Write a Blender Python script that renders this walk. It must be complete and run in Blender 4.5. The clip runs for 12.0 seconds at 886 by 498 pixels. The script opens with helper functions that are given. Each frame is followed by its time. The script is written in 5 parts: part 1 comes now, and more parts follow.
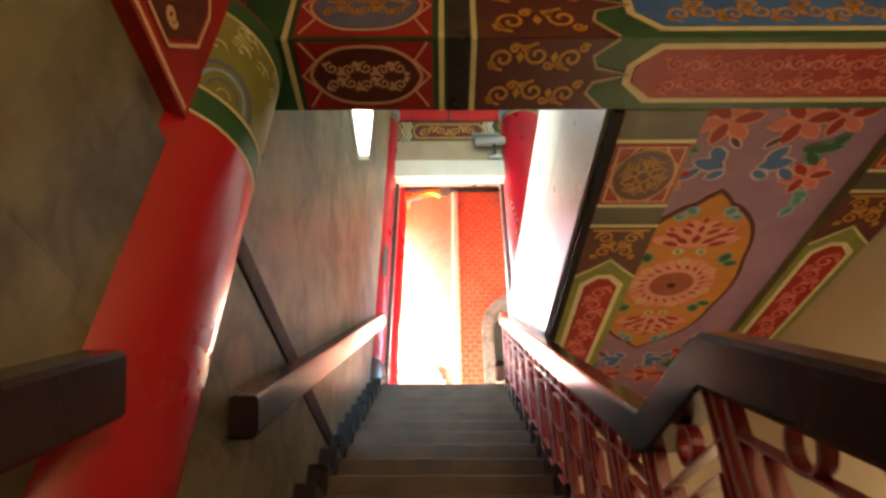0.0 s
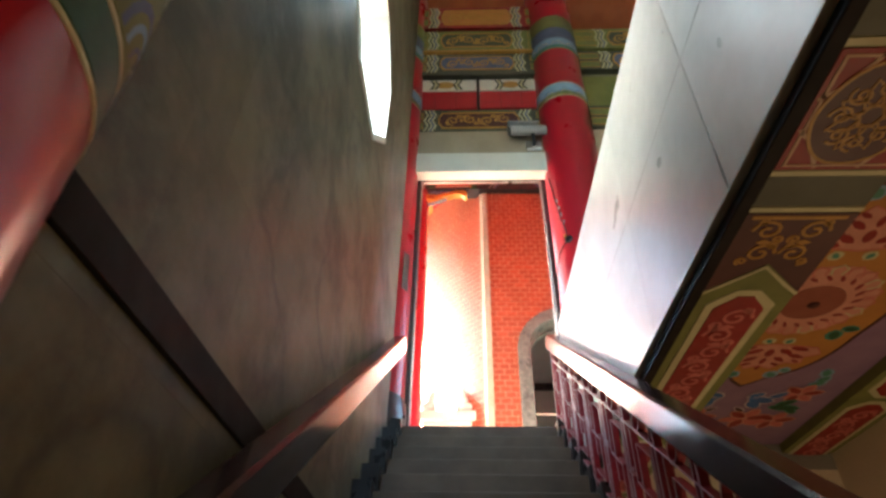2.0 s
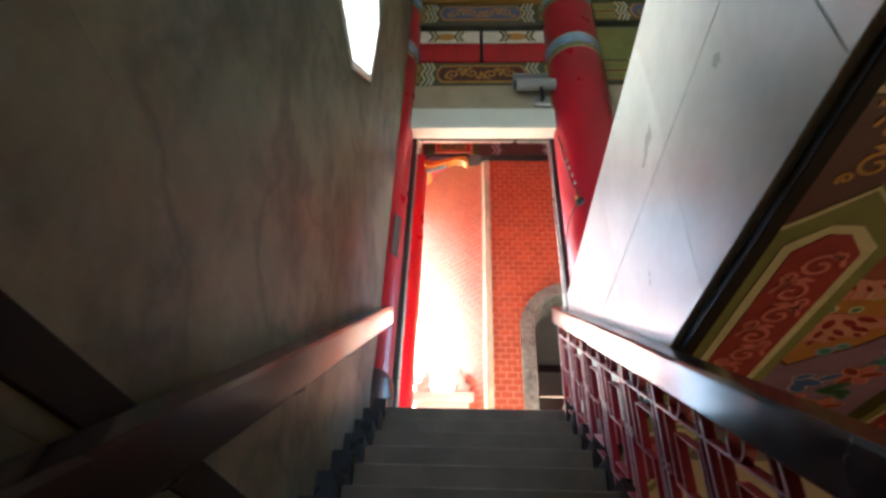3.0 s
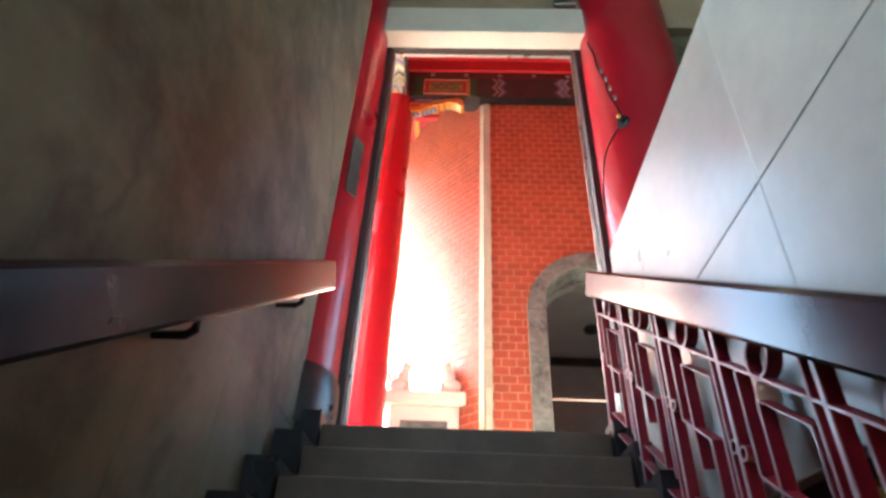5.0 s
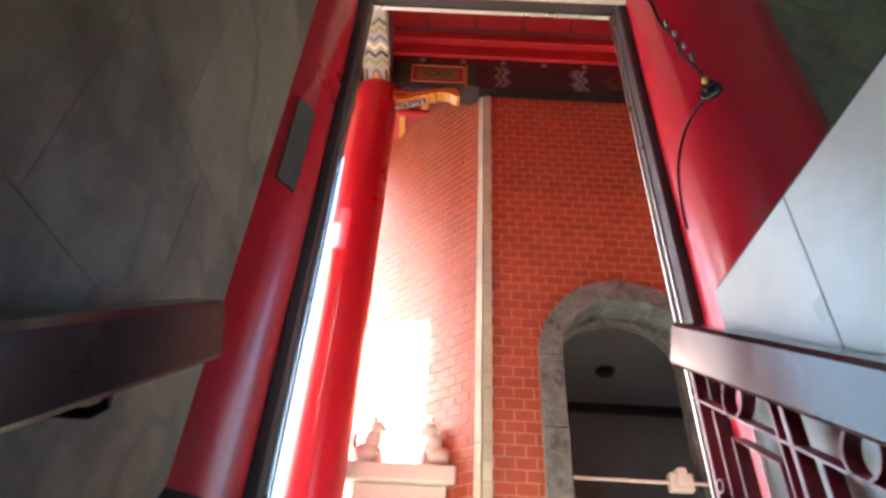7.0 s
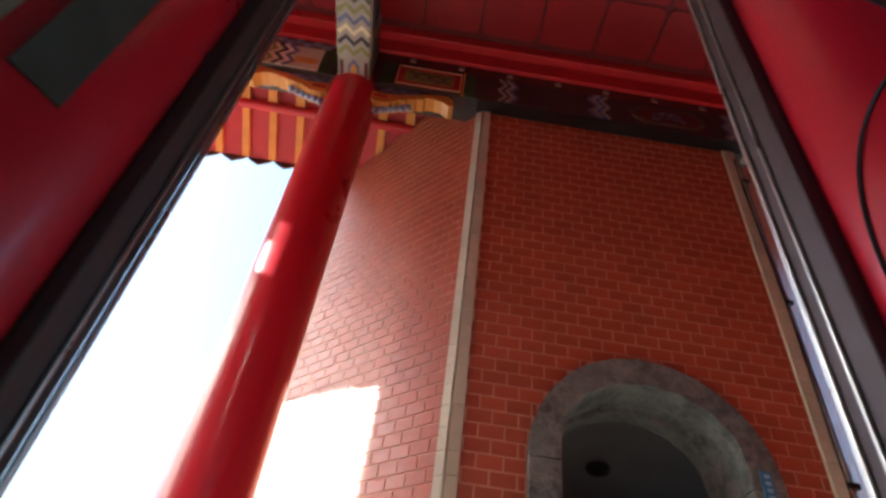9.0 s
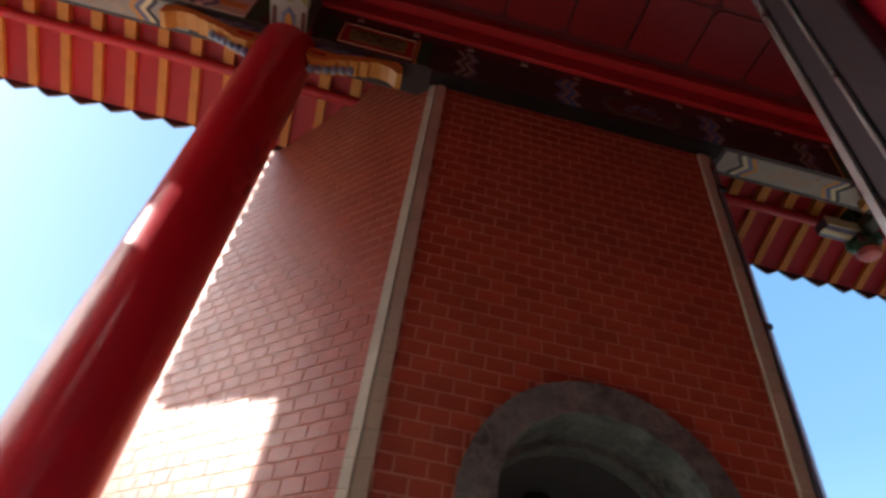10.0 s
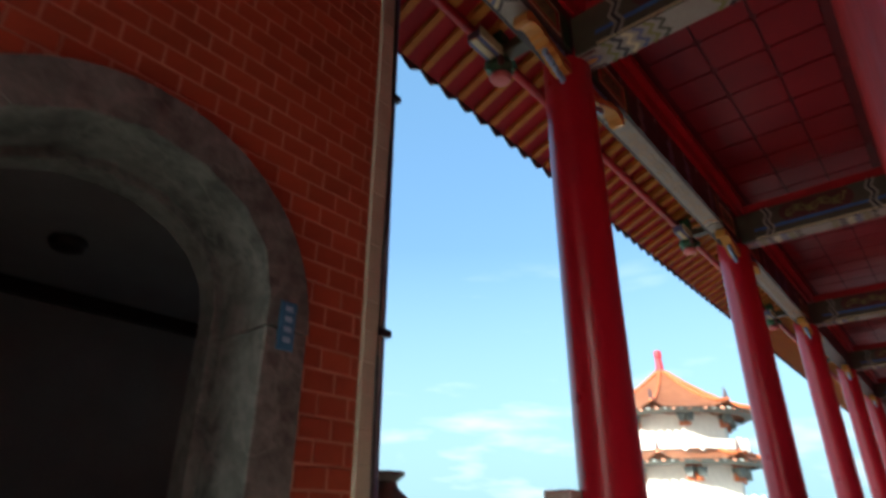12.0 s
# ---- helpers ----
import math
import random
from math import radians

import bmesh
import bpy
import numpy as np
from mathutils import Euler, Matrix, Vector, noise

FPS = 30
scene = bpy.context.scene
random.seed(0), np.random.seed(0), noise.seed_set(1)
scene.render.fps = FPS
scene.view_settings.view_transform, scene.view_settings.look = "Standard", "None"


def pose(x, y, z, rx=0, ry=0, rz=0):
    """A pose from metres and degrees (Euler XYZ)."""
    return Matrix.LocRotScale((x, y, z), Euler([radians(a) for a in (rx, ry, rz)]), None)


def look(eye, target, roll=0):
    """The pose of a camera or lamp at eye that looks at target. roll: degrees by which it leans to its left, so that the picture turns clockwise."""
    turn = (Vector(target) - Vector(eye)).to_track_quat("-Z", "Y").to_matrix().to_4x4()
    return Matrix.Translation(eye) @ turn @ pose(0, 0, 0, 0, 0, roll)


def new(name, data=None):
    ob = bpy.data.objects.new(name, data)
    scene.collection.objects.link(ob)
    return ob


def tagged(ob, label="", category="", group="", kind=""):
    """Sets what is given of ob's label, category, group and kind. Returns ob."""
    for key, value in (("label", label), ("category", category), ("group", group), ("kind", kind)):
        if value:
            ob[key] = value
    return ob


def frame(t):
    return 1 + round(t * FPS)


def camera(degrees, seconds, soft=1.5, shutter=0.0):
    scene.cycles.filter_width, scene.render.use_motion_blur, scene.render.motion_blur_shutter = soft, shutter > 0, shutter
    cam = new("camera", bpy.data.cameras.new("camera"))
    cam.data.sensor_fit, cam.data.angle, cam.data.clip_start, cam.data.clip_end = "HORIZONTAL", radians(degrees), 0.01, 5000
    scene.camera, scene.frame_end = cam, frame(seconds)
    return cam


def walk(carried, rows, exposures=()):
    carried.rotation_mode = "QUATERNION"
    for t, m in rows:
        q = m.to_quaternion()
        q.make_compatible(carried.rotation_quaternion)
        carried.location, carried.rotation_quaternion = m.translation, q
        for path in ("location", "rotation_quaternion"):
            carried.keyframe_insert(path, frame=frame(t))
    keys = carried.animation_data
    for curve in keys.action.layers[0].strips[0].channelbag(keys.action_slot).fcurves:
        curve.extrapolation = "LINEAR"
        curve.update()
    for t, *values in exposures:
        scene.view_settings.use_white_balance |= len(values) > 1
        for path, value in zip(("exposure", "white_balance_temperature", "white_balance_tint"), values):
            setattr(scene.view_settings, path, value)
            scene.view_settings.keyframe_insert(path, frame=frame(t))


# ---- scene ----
cam = camera(73.6, 12.0, soft=2.9, shutter=0.4)
METRES, EYE, TILT, LEAN, TURN = 8.0, 1.5, 0.0, 0.0, 0.3
ROWS = [
    (0.0, 0.0, 0.0, 0.0, -0.0, 36.51, -0.0),
    (0.5, -0.0025, 0.0379, 0.0234, 0.96, 38.04, -0.66),
    (1.0, -0.0057, 0.0655, 0.0453, 1.56, 38.41, -1.14),
    (1.5, -0.0063, 0.0965, 0.0662, 2.08, 38.61, -1.15),
    (2.0, -0.0181, 0.1309, 0.0905, 1.45, 37.64, -1.0),
    (2.5, -0.0094, 0.164, 0.1065, 1.54, 36.62, -2.28),
    (3.0, -0.0114, 0.2109, 0.1207, 1.29, 36.08, -1.75),
    (5.0, -0.0055, 0.4052, 0.2134, 0.48, 35.15, -2.23),
    (5.5, -0.0102, 0.4394, 0.2355, -0.0, 35.55, -2.35),
    (6.0, -0.0108, 0.475, 0.2571, -0.62, 36.23, -3.18),
    (6.5, -0.0181, 0.5051, 0.2873, -1.3, 36.01, -2.24),
    (7.0, -0.0124, 0.5374, 0.3128, -1.56, 36.91, -2.62),
    (9.0, -0.0046, 0.6643, 0.4026, -7.07, 42.26, -6.14),
    (9.5, 0.0017, 0.6998, 0.4276, -9.02, 42.84, -6.17),
    (10.0, 0.0141, 0.7296, 0.4515, -13.31, 43.32, -6.18),
    (10.5, 0.024, 0.7479, 0.4692, -23.26, 42.92, -6.34),
    (11.0, 0.0365, 0.7712, 0.4817, -35.24, 39.58, -2.43),
    (11.5, 0.0661, 0.7937, 0.489, -43.25, 32.17, -0.52),
    (12.0, 0.0857, 0.8089, 0.4863, -50.27, 24.95, -0.18),
]
EXPOSURES = [(0.0, 6.3, 7600, 6), (1.5, 5.6, 7500, 6), (2.2, 5.2, 6600, 4), (5.0, 4.8, 6400, 5), (7.0, 4.1, 6300, 6),
             (9.0, 2.7, 6200, 9), (10.0, 1.7, 6150, 9), (11.0, 2.1, 6150, 8), (12.0, 1.6, 6200, 8)]
walk(cam, [(t, pose(0, 0, EYE, TILT, LEAN, TURN) @ pose(METRES * x, METRES * y, METRES * z, 90 + pitch, roll, yaw)) for t, x, y, z, yaw, pitch, roll in ROWS], EXPOSURES)

# ---- world, sun, lamps ----
SUN_TO = Vector((-1.0, 0.006, 0.554)).normalized()   # the way towards the sun
world = bpy.data.worlds.new("sky")
scene.world = world
world.use_nodes = True
wn = world.node_tree.nodes
sky = wn.new("ShaderNodeTexSky")
sky.sky_type, sky.sun_disc = "NISHITA", False
sky.sun_elevation = math.asin(SUN_TO.z)
sky.sun_rotation = math.atan2(SUN_TO.x, SUN_TO.y)
sky.air_density, sky.dust_density, sky.ozone_density = 1.0, 5.0, 3.0
wn["Background"].inputs["Strength"].default_value = 0.13
wl = world.node_tree.links
way = wn.new("ShaderNodeTexCoord")
parts = wn.new("ShaderNodeSeparateXYZ")
wl.new(way.outputs["Generated"], parts.inputs[0])


def world_mix(fac, a, colour):
    m = wn.new("ShaderNodeMix")
    m.data_type = "RGBA"
    m.inputs[7].default_value = (*colour, 1)
    if isinstance(fac, float):
        m.inputs[0].default_value = fac
    else:
        wl.new(fac, m.inputs[0])
    wl.new(a, m.inputs[6])
    return m.outputs[2]


def world_range(src, lo, hi, a, z):
    r = wn.new("ShaderNodeMapRange")
    for slot, v in (("From Min", lo), ("From Max", hi), ("To Min", a), ("To Max", z)):
        r.inputs[slot].default_value = v
    wl.new(src, r.inputs["Value"])
    return r.outputs["Result"]


# an even pale blue haze, whiter towards the horizon, with a few thin clouds low down
tint = world_mix(0.45, sky.outputs[0], (0.62, 1.6, 2.5))
tint = world_mix(world_range(parts.outputs["Z"], -0.05, 0.42, 0.92, 0.0), tint, (1.75, 2.75, 3.1))
cloud_map, cloud = wn.new("ShaderNodeMapping"), wn.new("ShaderNodeTexNoise")
cloud_map.inputs["Scale"].default_value = (2.0, 2.0, 9.0)
cloud.inputs["Scale"].default_value, cloud.inputs["Detail"].default_value = 2.2, 7
wl.new(way.outputs["Generated"], cloud_map.inputs["Vector"])
wl.new(cloud_map.outputs["Vector"], cloud.inputs["Vector"])
low = wn.new("ShaderNodeMath")
low.operation = "MULTIPLY"
wl.new(world_range(cloud.outputs["Fac"], 0.56, 0.76, 0.0, 0.8), low.inputs[0])
wl.new(world_range(parts.outputs["Z"], 0.1, 0.45, 1.0, 0.0), low.inputs[1])
tint = world_mix(low.outputs[0], tint, (3.6, 3.9, 4.1))
wl.new(tint, wn["Background"].inputs["Color"])
sun = new("sun", bpy.data.lights.new("sun", "SUN"))
sun.data.energy, sun.data.angle, sun.data.color = 5.0, radians(0.53), (1.0, 0.94, 0.84)
sun.matrix_world = look(SUN_TO * 50, (0, 0, 0))


def area_lamp(name, at, to, sx, sy, watts, colour):
    ob = new(name, bpy.data.lights.new(name, "AREA"))
    ob.data.shape, ob.data.size, ob.data.size_y, ob.data.energy, ob.data.color = "RECTANGLE", sx, sy, watts, colour
    ob.matrix_world = look(at, to)
    return ob


# unseen warm lamps added to brighten the lower room: behind the start, beside the stair
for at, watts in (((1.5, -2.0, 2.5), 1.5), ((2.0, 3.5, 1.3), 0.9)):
    room = new("unseen_room_lamp", bpy.data.lights.new("unseen_room_lamp", "POINT"))
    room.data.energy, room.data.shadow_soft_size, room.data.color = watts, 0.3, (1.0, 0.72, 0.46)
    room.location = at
# daylight in the octagonal window; the back one is an unseen fill lamp
area_lamp("back_window_light", (2.6, -4.28, 7.6), (1.2, 6.0, 7.8), 3.4, 2.2, 0.45, (0.95, 0.97, 1.0))
area_lamp("window_light", (-1.0, 3.55, 6.21), (0.4, 5.5, 4.5), 1.1, 1.1, 1.35, (0.66, 0.85, 1.0))

# ---- materials ----
def material(name, base, base2=None, rough=0.5, metal=0.0, scale=6.0, fine=60.0, bump=0.15, spots=None, coat=0.0, stretch=(1, 1, 1), jitter=0.0, spread=(0.35, 0.65), veins=None):
    """A painted, stone or metal surface: two colours mixed by broad noise, fine grain, bump, optional spots and a shift from piece to piece."""
    m = bpy.data.materials.new(name)
    m.use_nodes = True
    n, l = m.node_tree.nodes, m.node_tree.links
    b = n["Principled BSDF"]
    base2 = base2 or tuple(c * 0.8 for c in base)
    co, mp = n.new("ShaderNodeTexCoord"), n.new("ShaderNodeMapping")
    mp.inputs["Scale"].default_value = stretch
    l.new(co.outputs["Object"], mp.inputs["Vector"])

    def cloud(s, d, r=0.55):
        t = n.new("ShaderNodeTexNoise")
        t.inputs["Scale"].default_value, t.inputs["Detail"].default_value, t.inputs["Roughness"].default_value = s, d, r
        l.new(mp.outputs["Vector"], t.inputs["Vector"])
        return t.outputs["Fac"]

    def ramp(src, lo, hi, a=0.0, z=1.0):
        r = n.new("ShaderNodeMapRange")
        r.inputs["From Min"].default_value, r.inputs["From Max"].default_value = lo, hi
        r.inputs["To Min"].default_value, r.inputs["To Max"].default_value = a, z
        l.new(src, r.inputs["Value"])
        return r.outputs["Result"]

    def mix(fac, a, z, kind="MIX"):
        x = n.new("ShaderNodeMix")
        x.data_type, x.blend_type = "RGBA", kind
        for slot, v in ((0, fac), (6, a), (7, z)):
            if hasattr(v, "is_linked"):
                l.new(v, x.inputs[slot])
            elif slot == 0:
                x.inputs[0].default_value = v
            else:
                x.inputs[slot].default_value = (*v, 1)
        return x.outputs[2]
    broad, grain = cloud(scale, 5), cloud(fine, 3)
    colour = mix(ramp(broad, *spread), base, base2)
    colour = mix(ramp(grain, 0.3, 0.7, 0.0, 0.22), colour, tuple(c * 0.55 for c in base))
    if spots:
        colour = mix(ramp(cloud(scale * 2.7, 6, 0.7), 0.42, 0.80, 0.0, 0.75), colour, spots)
    if veins:
        warp, vt = n.new("ShaderNodeTexNoise"), n.new("ShaderNodeTexNoise")
        warp.inputs["Scale"].default_value, warp.inputs["Detail"].default_value = scale * 0.8, 3
        vt.inputs["Scale"].default_value, vt.inputs["Detail"].default_value = scale * 1.1, 6
        l.new(mp.outputs["Vector"], warp.inputs["Vector"])
        l.new(mix(0.35, mp.outputs["Vector"], warp.outputs["Color"]), vt.inputs["Vector"])
        near = n.new("ShaderNodeMath")
        near.operation = "SUBTRACT"
        near.inputs[1].default_value = 0.5
        l.new(vt.outputs["Fac"], near.inputs[0])
        size = n.new("ShaderNodeMath")
        size.operation = "ABSOLUTE"
        l.new(near.outputs[0], size.inputs[0])
        colour = mix(ramp(size.outputs[0], 0.0, 0.035, 0.5, 0.0), colour, veins)
    if jitter:
        oi, hs = n.new("ShaderNodeObjectInfo"), n.new("ShaderNodeHueSaturation")
        l.new(ramp(oi.outputs["Random"], 0, 1, 1 - jitter, 1 + jitter), hs.inputs["Value"])
        l.new(colour, hs.inputs["Color"])
        colour = hs.outputs["Color"]
    l.new(colour, b.inputs["Base Color"])
    l.new(ramp(cloud(scale * 1.7, 4), 0.3, 0.7, max(0.04, rough - 0.05), min(1, rough + 0.06)), b.inputs["Roughness"])
    b.inputs["Metallic"].default_value = metal
    b.inputs["Coat Weight"].default_value = coat
    b.inputs["Coat Roughness"].default_value = 0.12
    if bump:
        bp = n.new("ShaderNodeBump")
        bp.inputs["Strength"].default_value, bp.inputs["Distance"].default_value = bump, 0.01
        l.new(mix(0.5, broad, grain), bp.inputs["Height"])
        l.new(bp.outputs["Normal"], b.inputs["Normal"])
    return m


RED = material("red_lacquer", (0.45, 0.006, 0.020), (0.40, 0.006, 0.018), 0.31, scale=1.2, fine=60, bump=0.006, coat=0.2)
RED_DULL = material("red_paint", (0.48, 0.014, 0.020), (0.38, 0.010, 0.016), 0.45, scale=2, fine=50, bump=0.1)
RED_CEIL = material("red_ceiling_paint", (0.28, 0.006, 0.010), (0.21, 0.005, 0.008), 0.36, scale=1.3, fine=30, bump=0.1, jitter=0.12)
CEIL_JOINT = material("dark_ceiling_joint", (0.14, 0.008, 0.010), (0.10, 0.007, 0.009), 0.6, scale=4, fine=40, bump=0.1)
DARK_BEAM = material("dark_beam_paint", (0.045, 0.032, 0.028), (0.03, 0.022, 0.022), 0.5, scale=4, fine=60, bump=0.08)
IRON_EDGE = material("pale_railing_edge", (0.62, 0.42, 0.46), (0.45, 0.24, 0.29), 0.35, scale=9, fine=90, bump=0.05)
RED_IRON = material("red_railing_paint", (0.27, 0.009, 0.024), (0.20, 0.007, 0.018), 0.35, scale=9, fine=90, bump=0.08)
MARBLE = material("grey_marble", (0.172, 0.158, 0.094), (0.075, 0.068, 0.039), 0.5, scale=1.7, fine=13, bump=0.03, spots=(0.24, 0.228, 0.16), jitter=0.09, spread=(0.41, 0.59), veins=(0.045, 0.04, 0.03))
MARBLE_PALE = material("pale_marble", (0.52, 0.535, 0.495), (0.385, 0.40, 0.375), 0.32, scale=2.2, fine=14, bump=0.02, jitter=0.05, coat=0.05, spread=(0.25, 0.75))
RAIL = material("dark_brown_stone_rail", (0.040, 0.024, 0.028), (0.026, 0.016, 0.020), 0.17, scale=3, fine=60, bump=0.04, coat=0.1)
RAIL.node_tree.nodes["Principled BSDF"].inputs["Specular IOR Level"].default_value = 0.3
STEP = material("brown_stone_step", (0.15, 0.105, 0.075), (0.10, 0.07, 0.05), 0.55, scale=5, fine=80, bump=0.15, jitter=0.08)
BLACK = material("black_stone", (0.018, 0.016, 0.018), (0.03, 0.026, 0.028), 0.3, scale=6, fine=80, bump=0.08)
BAND = material("dark_band_stone", (0.012, 0.008, 0.008), (0.02, 0.014, 0.013), 0.6, scale=6, fine=80, bump=0.08)
BAND.node_tree.nodes["Principled BSDF"].inputs["Specular IOR Level"].default_value = 0.15
JAMB = material("dark_red_jamb_paint", (0.035, 0.010, 0.012), (0.025, 0.008, 0.010), 0.5, scale=5, fine=60, bump=0.08)
SIGN_FRAME = material("worn_sign_frame", (0.27, 0.255, 0.215), (0.17, 0.16, 0.14), 0.5, scale=30, fine=120, bump=0.2)
BRICK = material("red_brick", (0.42, 0.092, 0.038), (0.33, 0.066, 0.029), 0.44, scale=5, fine=70, bump=0.12, jitter=0.14)
MORTAR = material("pale_mortar", (0.60, 0.34, 0.23), (0.47, 0.23, 0.15), 0.8, scale=7, fine=90, bump=0.2)
GREY_STONE = material("grey_granite", (0.125, 0.148, 0.134), (0.05, 0.062, 0.056), 0.55, scale=5, fine=40, bump=0.15, spots=(0.26, 0.29, 0.265), spread=(0.4, 0.6), veins=(0.22, 0.24, 0.22))
STRIP = material("pale_corner_stone", (0.52, 0.52, 0.38), (0.42, 0.42, 0.31), 0.6, scale=4, fine=60, bump=0.15, jitter=0.06)
CREAM = material("cream_plaster", (0.72, 0.62, 0.47), (0.66, 0.56, 0.42), 0.8, scale=2, fine=60, bump=0.1)
WHITE = material("off_white_paint", (0.78, 0.74, 0.64), (0.70, 0.66, 0.57), 0.6, scale=3, fine=50, bump=0.08)
TAN = material("tan_board", (0.42, 0.33, 0.22), (0.36, 0.28, 0.18), 0.5, scale=3, fine=50, bump=0.08)
WOOD_DARK = material("dark_door_wood", (0.035, 0.016, 0.015), (0.022, 0.011, 0.010), 0.5, scale=5, fine=60, bump=0.1, stretch=(6, 6, 0.6))
STEEL = material("brushed_steel", (0.62, 0.60, 0.57), (0.52, 0.50, 0.48), 0.3, 1.0, scale=5, fine=30, bump=0.0)
SOFFIT = material("grey_painted_soffit", (0.34, 0.33, 0.27), (0.26, 0.25, 0.21), 0.6, scale=4, fine=60, bump=0.15)
PAGODA_TILE = material("faded_orange_tile", (0.44, 0.19, 0.095), (0.36, 0.14, 0.07), 0.5, scale=1.5, fine=20, bump=0.15)
IRON = material("black_iron", (0.03, 0.028, 0.03), None, 0.4, 0.6, scale=12, fine=120, bump=0.1)
GREEN = material("dark_green_paint", (0.022, 0.10, 0.035), (0.014, 0.065, 0.025), 0.5, scale=5, fine=60, bump=0.08)
OLIVE = material("olive_green_paint", (0.22, 0.23, 0.06), (0.17, 0.18, 0.05), 0.5, scale=5, fine=60, bump=0.08)
DULL_GREEN = material("grey_green_paint", (0.085, 0.085, 0.05), (0.065, 0.065, 0.04), 0.5, scale=5, fine=60, bump=0.08)
GOLD = material("ochre_gold_paint", (0.56, 0.28, 0.05), (0.46, 0.22, 0.035), 0.45, scale=12, fine=80, bump=0.1)
PALE = material("cream_line_paint", (0.66, 0.60, 0.36), (0.56, 0.52, 0.30), 0.5, scale=12, fine=80, bump=0.06)
PINKLINE = material("pale_pink_line_paint", (0.68, 0.42, 0.28), (0.6, 0.36, 0.22), 0.5, scale=12, fine=80, bump=0.06)
MAROON = material("maroon_paint", (0.10, 0.022, 0.018), (0.075, 0.016, 0.014), 0.5, scale=5, fine=60, bump=0.08)
CRIMSON = material("crimson_paint", (0.34, 0.014, 0.014), (0.26, 0.010, 0.012), 0.5, scale=6, fine=60, bump=0.08)
BLUE = material("blue_paint", (0.05, 0.17, 0.46), (0.035, 0.12, 0.36), 0.5, scale=6, fine=60, bump=0.08)
PALE_BLUE = material("pale_blue_paint", (0.30, 0.46, 0.62), (0.22, 0.36, 0.54), 0.5, scale=6, fine=60, bump=0.08)
GREY_BLUE = material("slate_blue_paint", (0.13, 0.15, 0.26), (0.09, 0.11, 0.20), 0.5, scale=6, fine=60, bump=0.08)
LILAC = material("lilac_paint", (0.34, 0.20, 0.32), (0.28, 0.16, 0.27), 0.55, scale=4, fine=60, bump=0.08)
ORANGE = material("orange_paint", (0.58, 0.25, 0.06), (0.50, 0.20, 0.045), 0.55, scale=4, fine=60, bump=0.08)
ROSE = material("rose_pink_paint", (0.72, 0.33, 0.25), (0.64, 0.27, 0.20), 0.55, scale=6, fine=60, bump=0.08)
DUSKY = material("dusky_rose_paint", (0.36, 0.10, 0.065), (0.30, 0.08, 0.05), 0.55, scale=6, fine=60, bump=0.08)
PALE_LILAC = material("pale_lilac_line_paint", (0.62, 0.50, 0.56), (0.54, 0.42, 0.50), 0.55, scale=8, fine=60, bump=0.06)
PINK = material("salmon_paint", (0.68, 0.20, 0.17), (0.58, 0.14, 0.13), 0.55, scale=6, fine=60, bump=0.08)
TEAL = material("teal_paint", (0.10, 0.30, 0.22), (0.07, 0.24, 0.17), 0.55, scale=6, fine=60, bump=0.08)
GROUND = material("concrete_ground", (0.24, 0.23, 0.21), (0.19, 0.18, 0.165), 0.85, scale=0.6, fine=20, bump=0.2)
GALLERY_PAVING = material("gallery_stone_paving", (0.27, 0.255, 0.225), (0.22, 0.205, 0.185), 0.5, scale=2, fine=40, bump=0.1)
PAVING = material("gallery_paving", (0.30, 0.285, 0.255), (0.25, 0.235, 0.21), 0.5, scale=2, fine=40, bump=0.1)
TILE = material("orange_roof_tile", (0.50, 0.14, 0.045), (0.40, 0.10, 0.03), 0.4, scale=3, fine=50, bump=0.15)
TILE_DARK = material("dark_roof_tile", (0.06, 0.03, 0.03), (0.045, 0.025, 0.025), 0.4, scale=8, fine=60, bump=0.15)
GREY_DARK = material("grey_interior_plaster", (0.34, 0.33, 0.32), (0.28, 0.27, 0.26), 0.8, scale=2, fine=40, bump=0.1)
PLATE_GREY = material("dark_grey_plate", (0.075, 0.08, 0.07), (0.05, 0.055, 0.05), 0.45, scale=8, fine=60, bump=0.08)
RAFTER = material("orange_gold_rafter_paint", (0.64, 0.27, 0.04), (0.54, 0.21, 0.03), 0.5, scale=8, fine=60, bump=0.1)
SIGN_FACE = material("glazed_sign_face", (0.10, 0.12, 0.17), (0.07, 0.09, 0.13), 0.12, scale=8, fine=60, bump=0.0, coat=0.6)
SCREEN = material("blue_sign_face", (0.04, 0.20, 0.34), (0.03, 0.15, 0.27), 0.3, scale=6, fine=60, bump=0.02)


# ---- mesh helpers ----
def part(name, bm, mat, parent=None, label="", smooth=False):
    me = bpy.data.meshes.new(name)
    bmesh.ops.recalc_face_normals(bm, faces=bm.faces)
    bm.to_mesh(me)
    bm.free()
    me.materials.append(mat)
    if smooth:
        for p in me.polygons:
            p.use_smooth = True
        me.set_sharp_from_angle(angle=radians(40))
    ob = new(name, me)
    if parent:
        ob.parent = parent
    if label:
        ob["label"] = label
    return ob


def thing(name, label, category, group="", kind="", at=(0, 0, 0)):
    ob = new(name)
    ob.location = at
    ob.empty_display_size = 0.1
    return tagged(ob, label, category, group, kind)


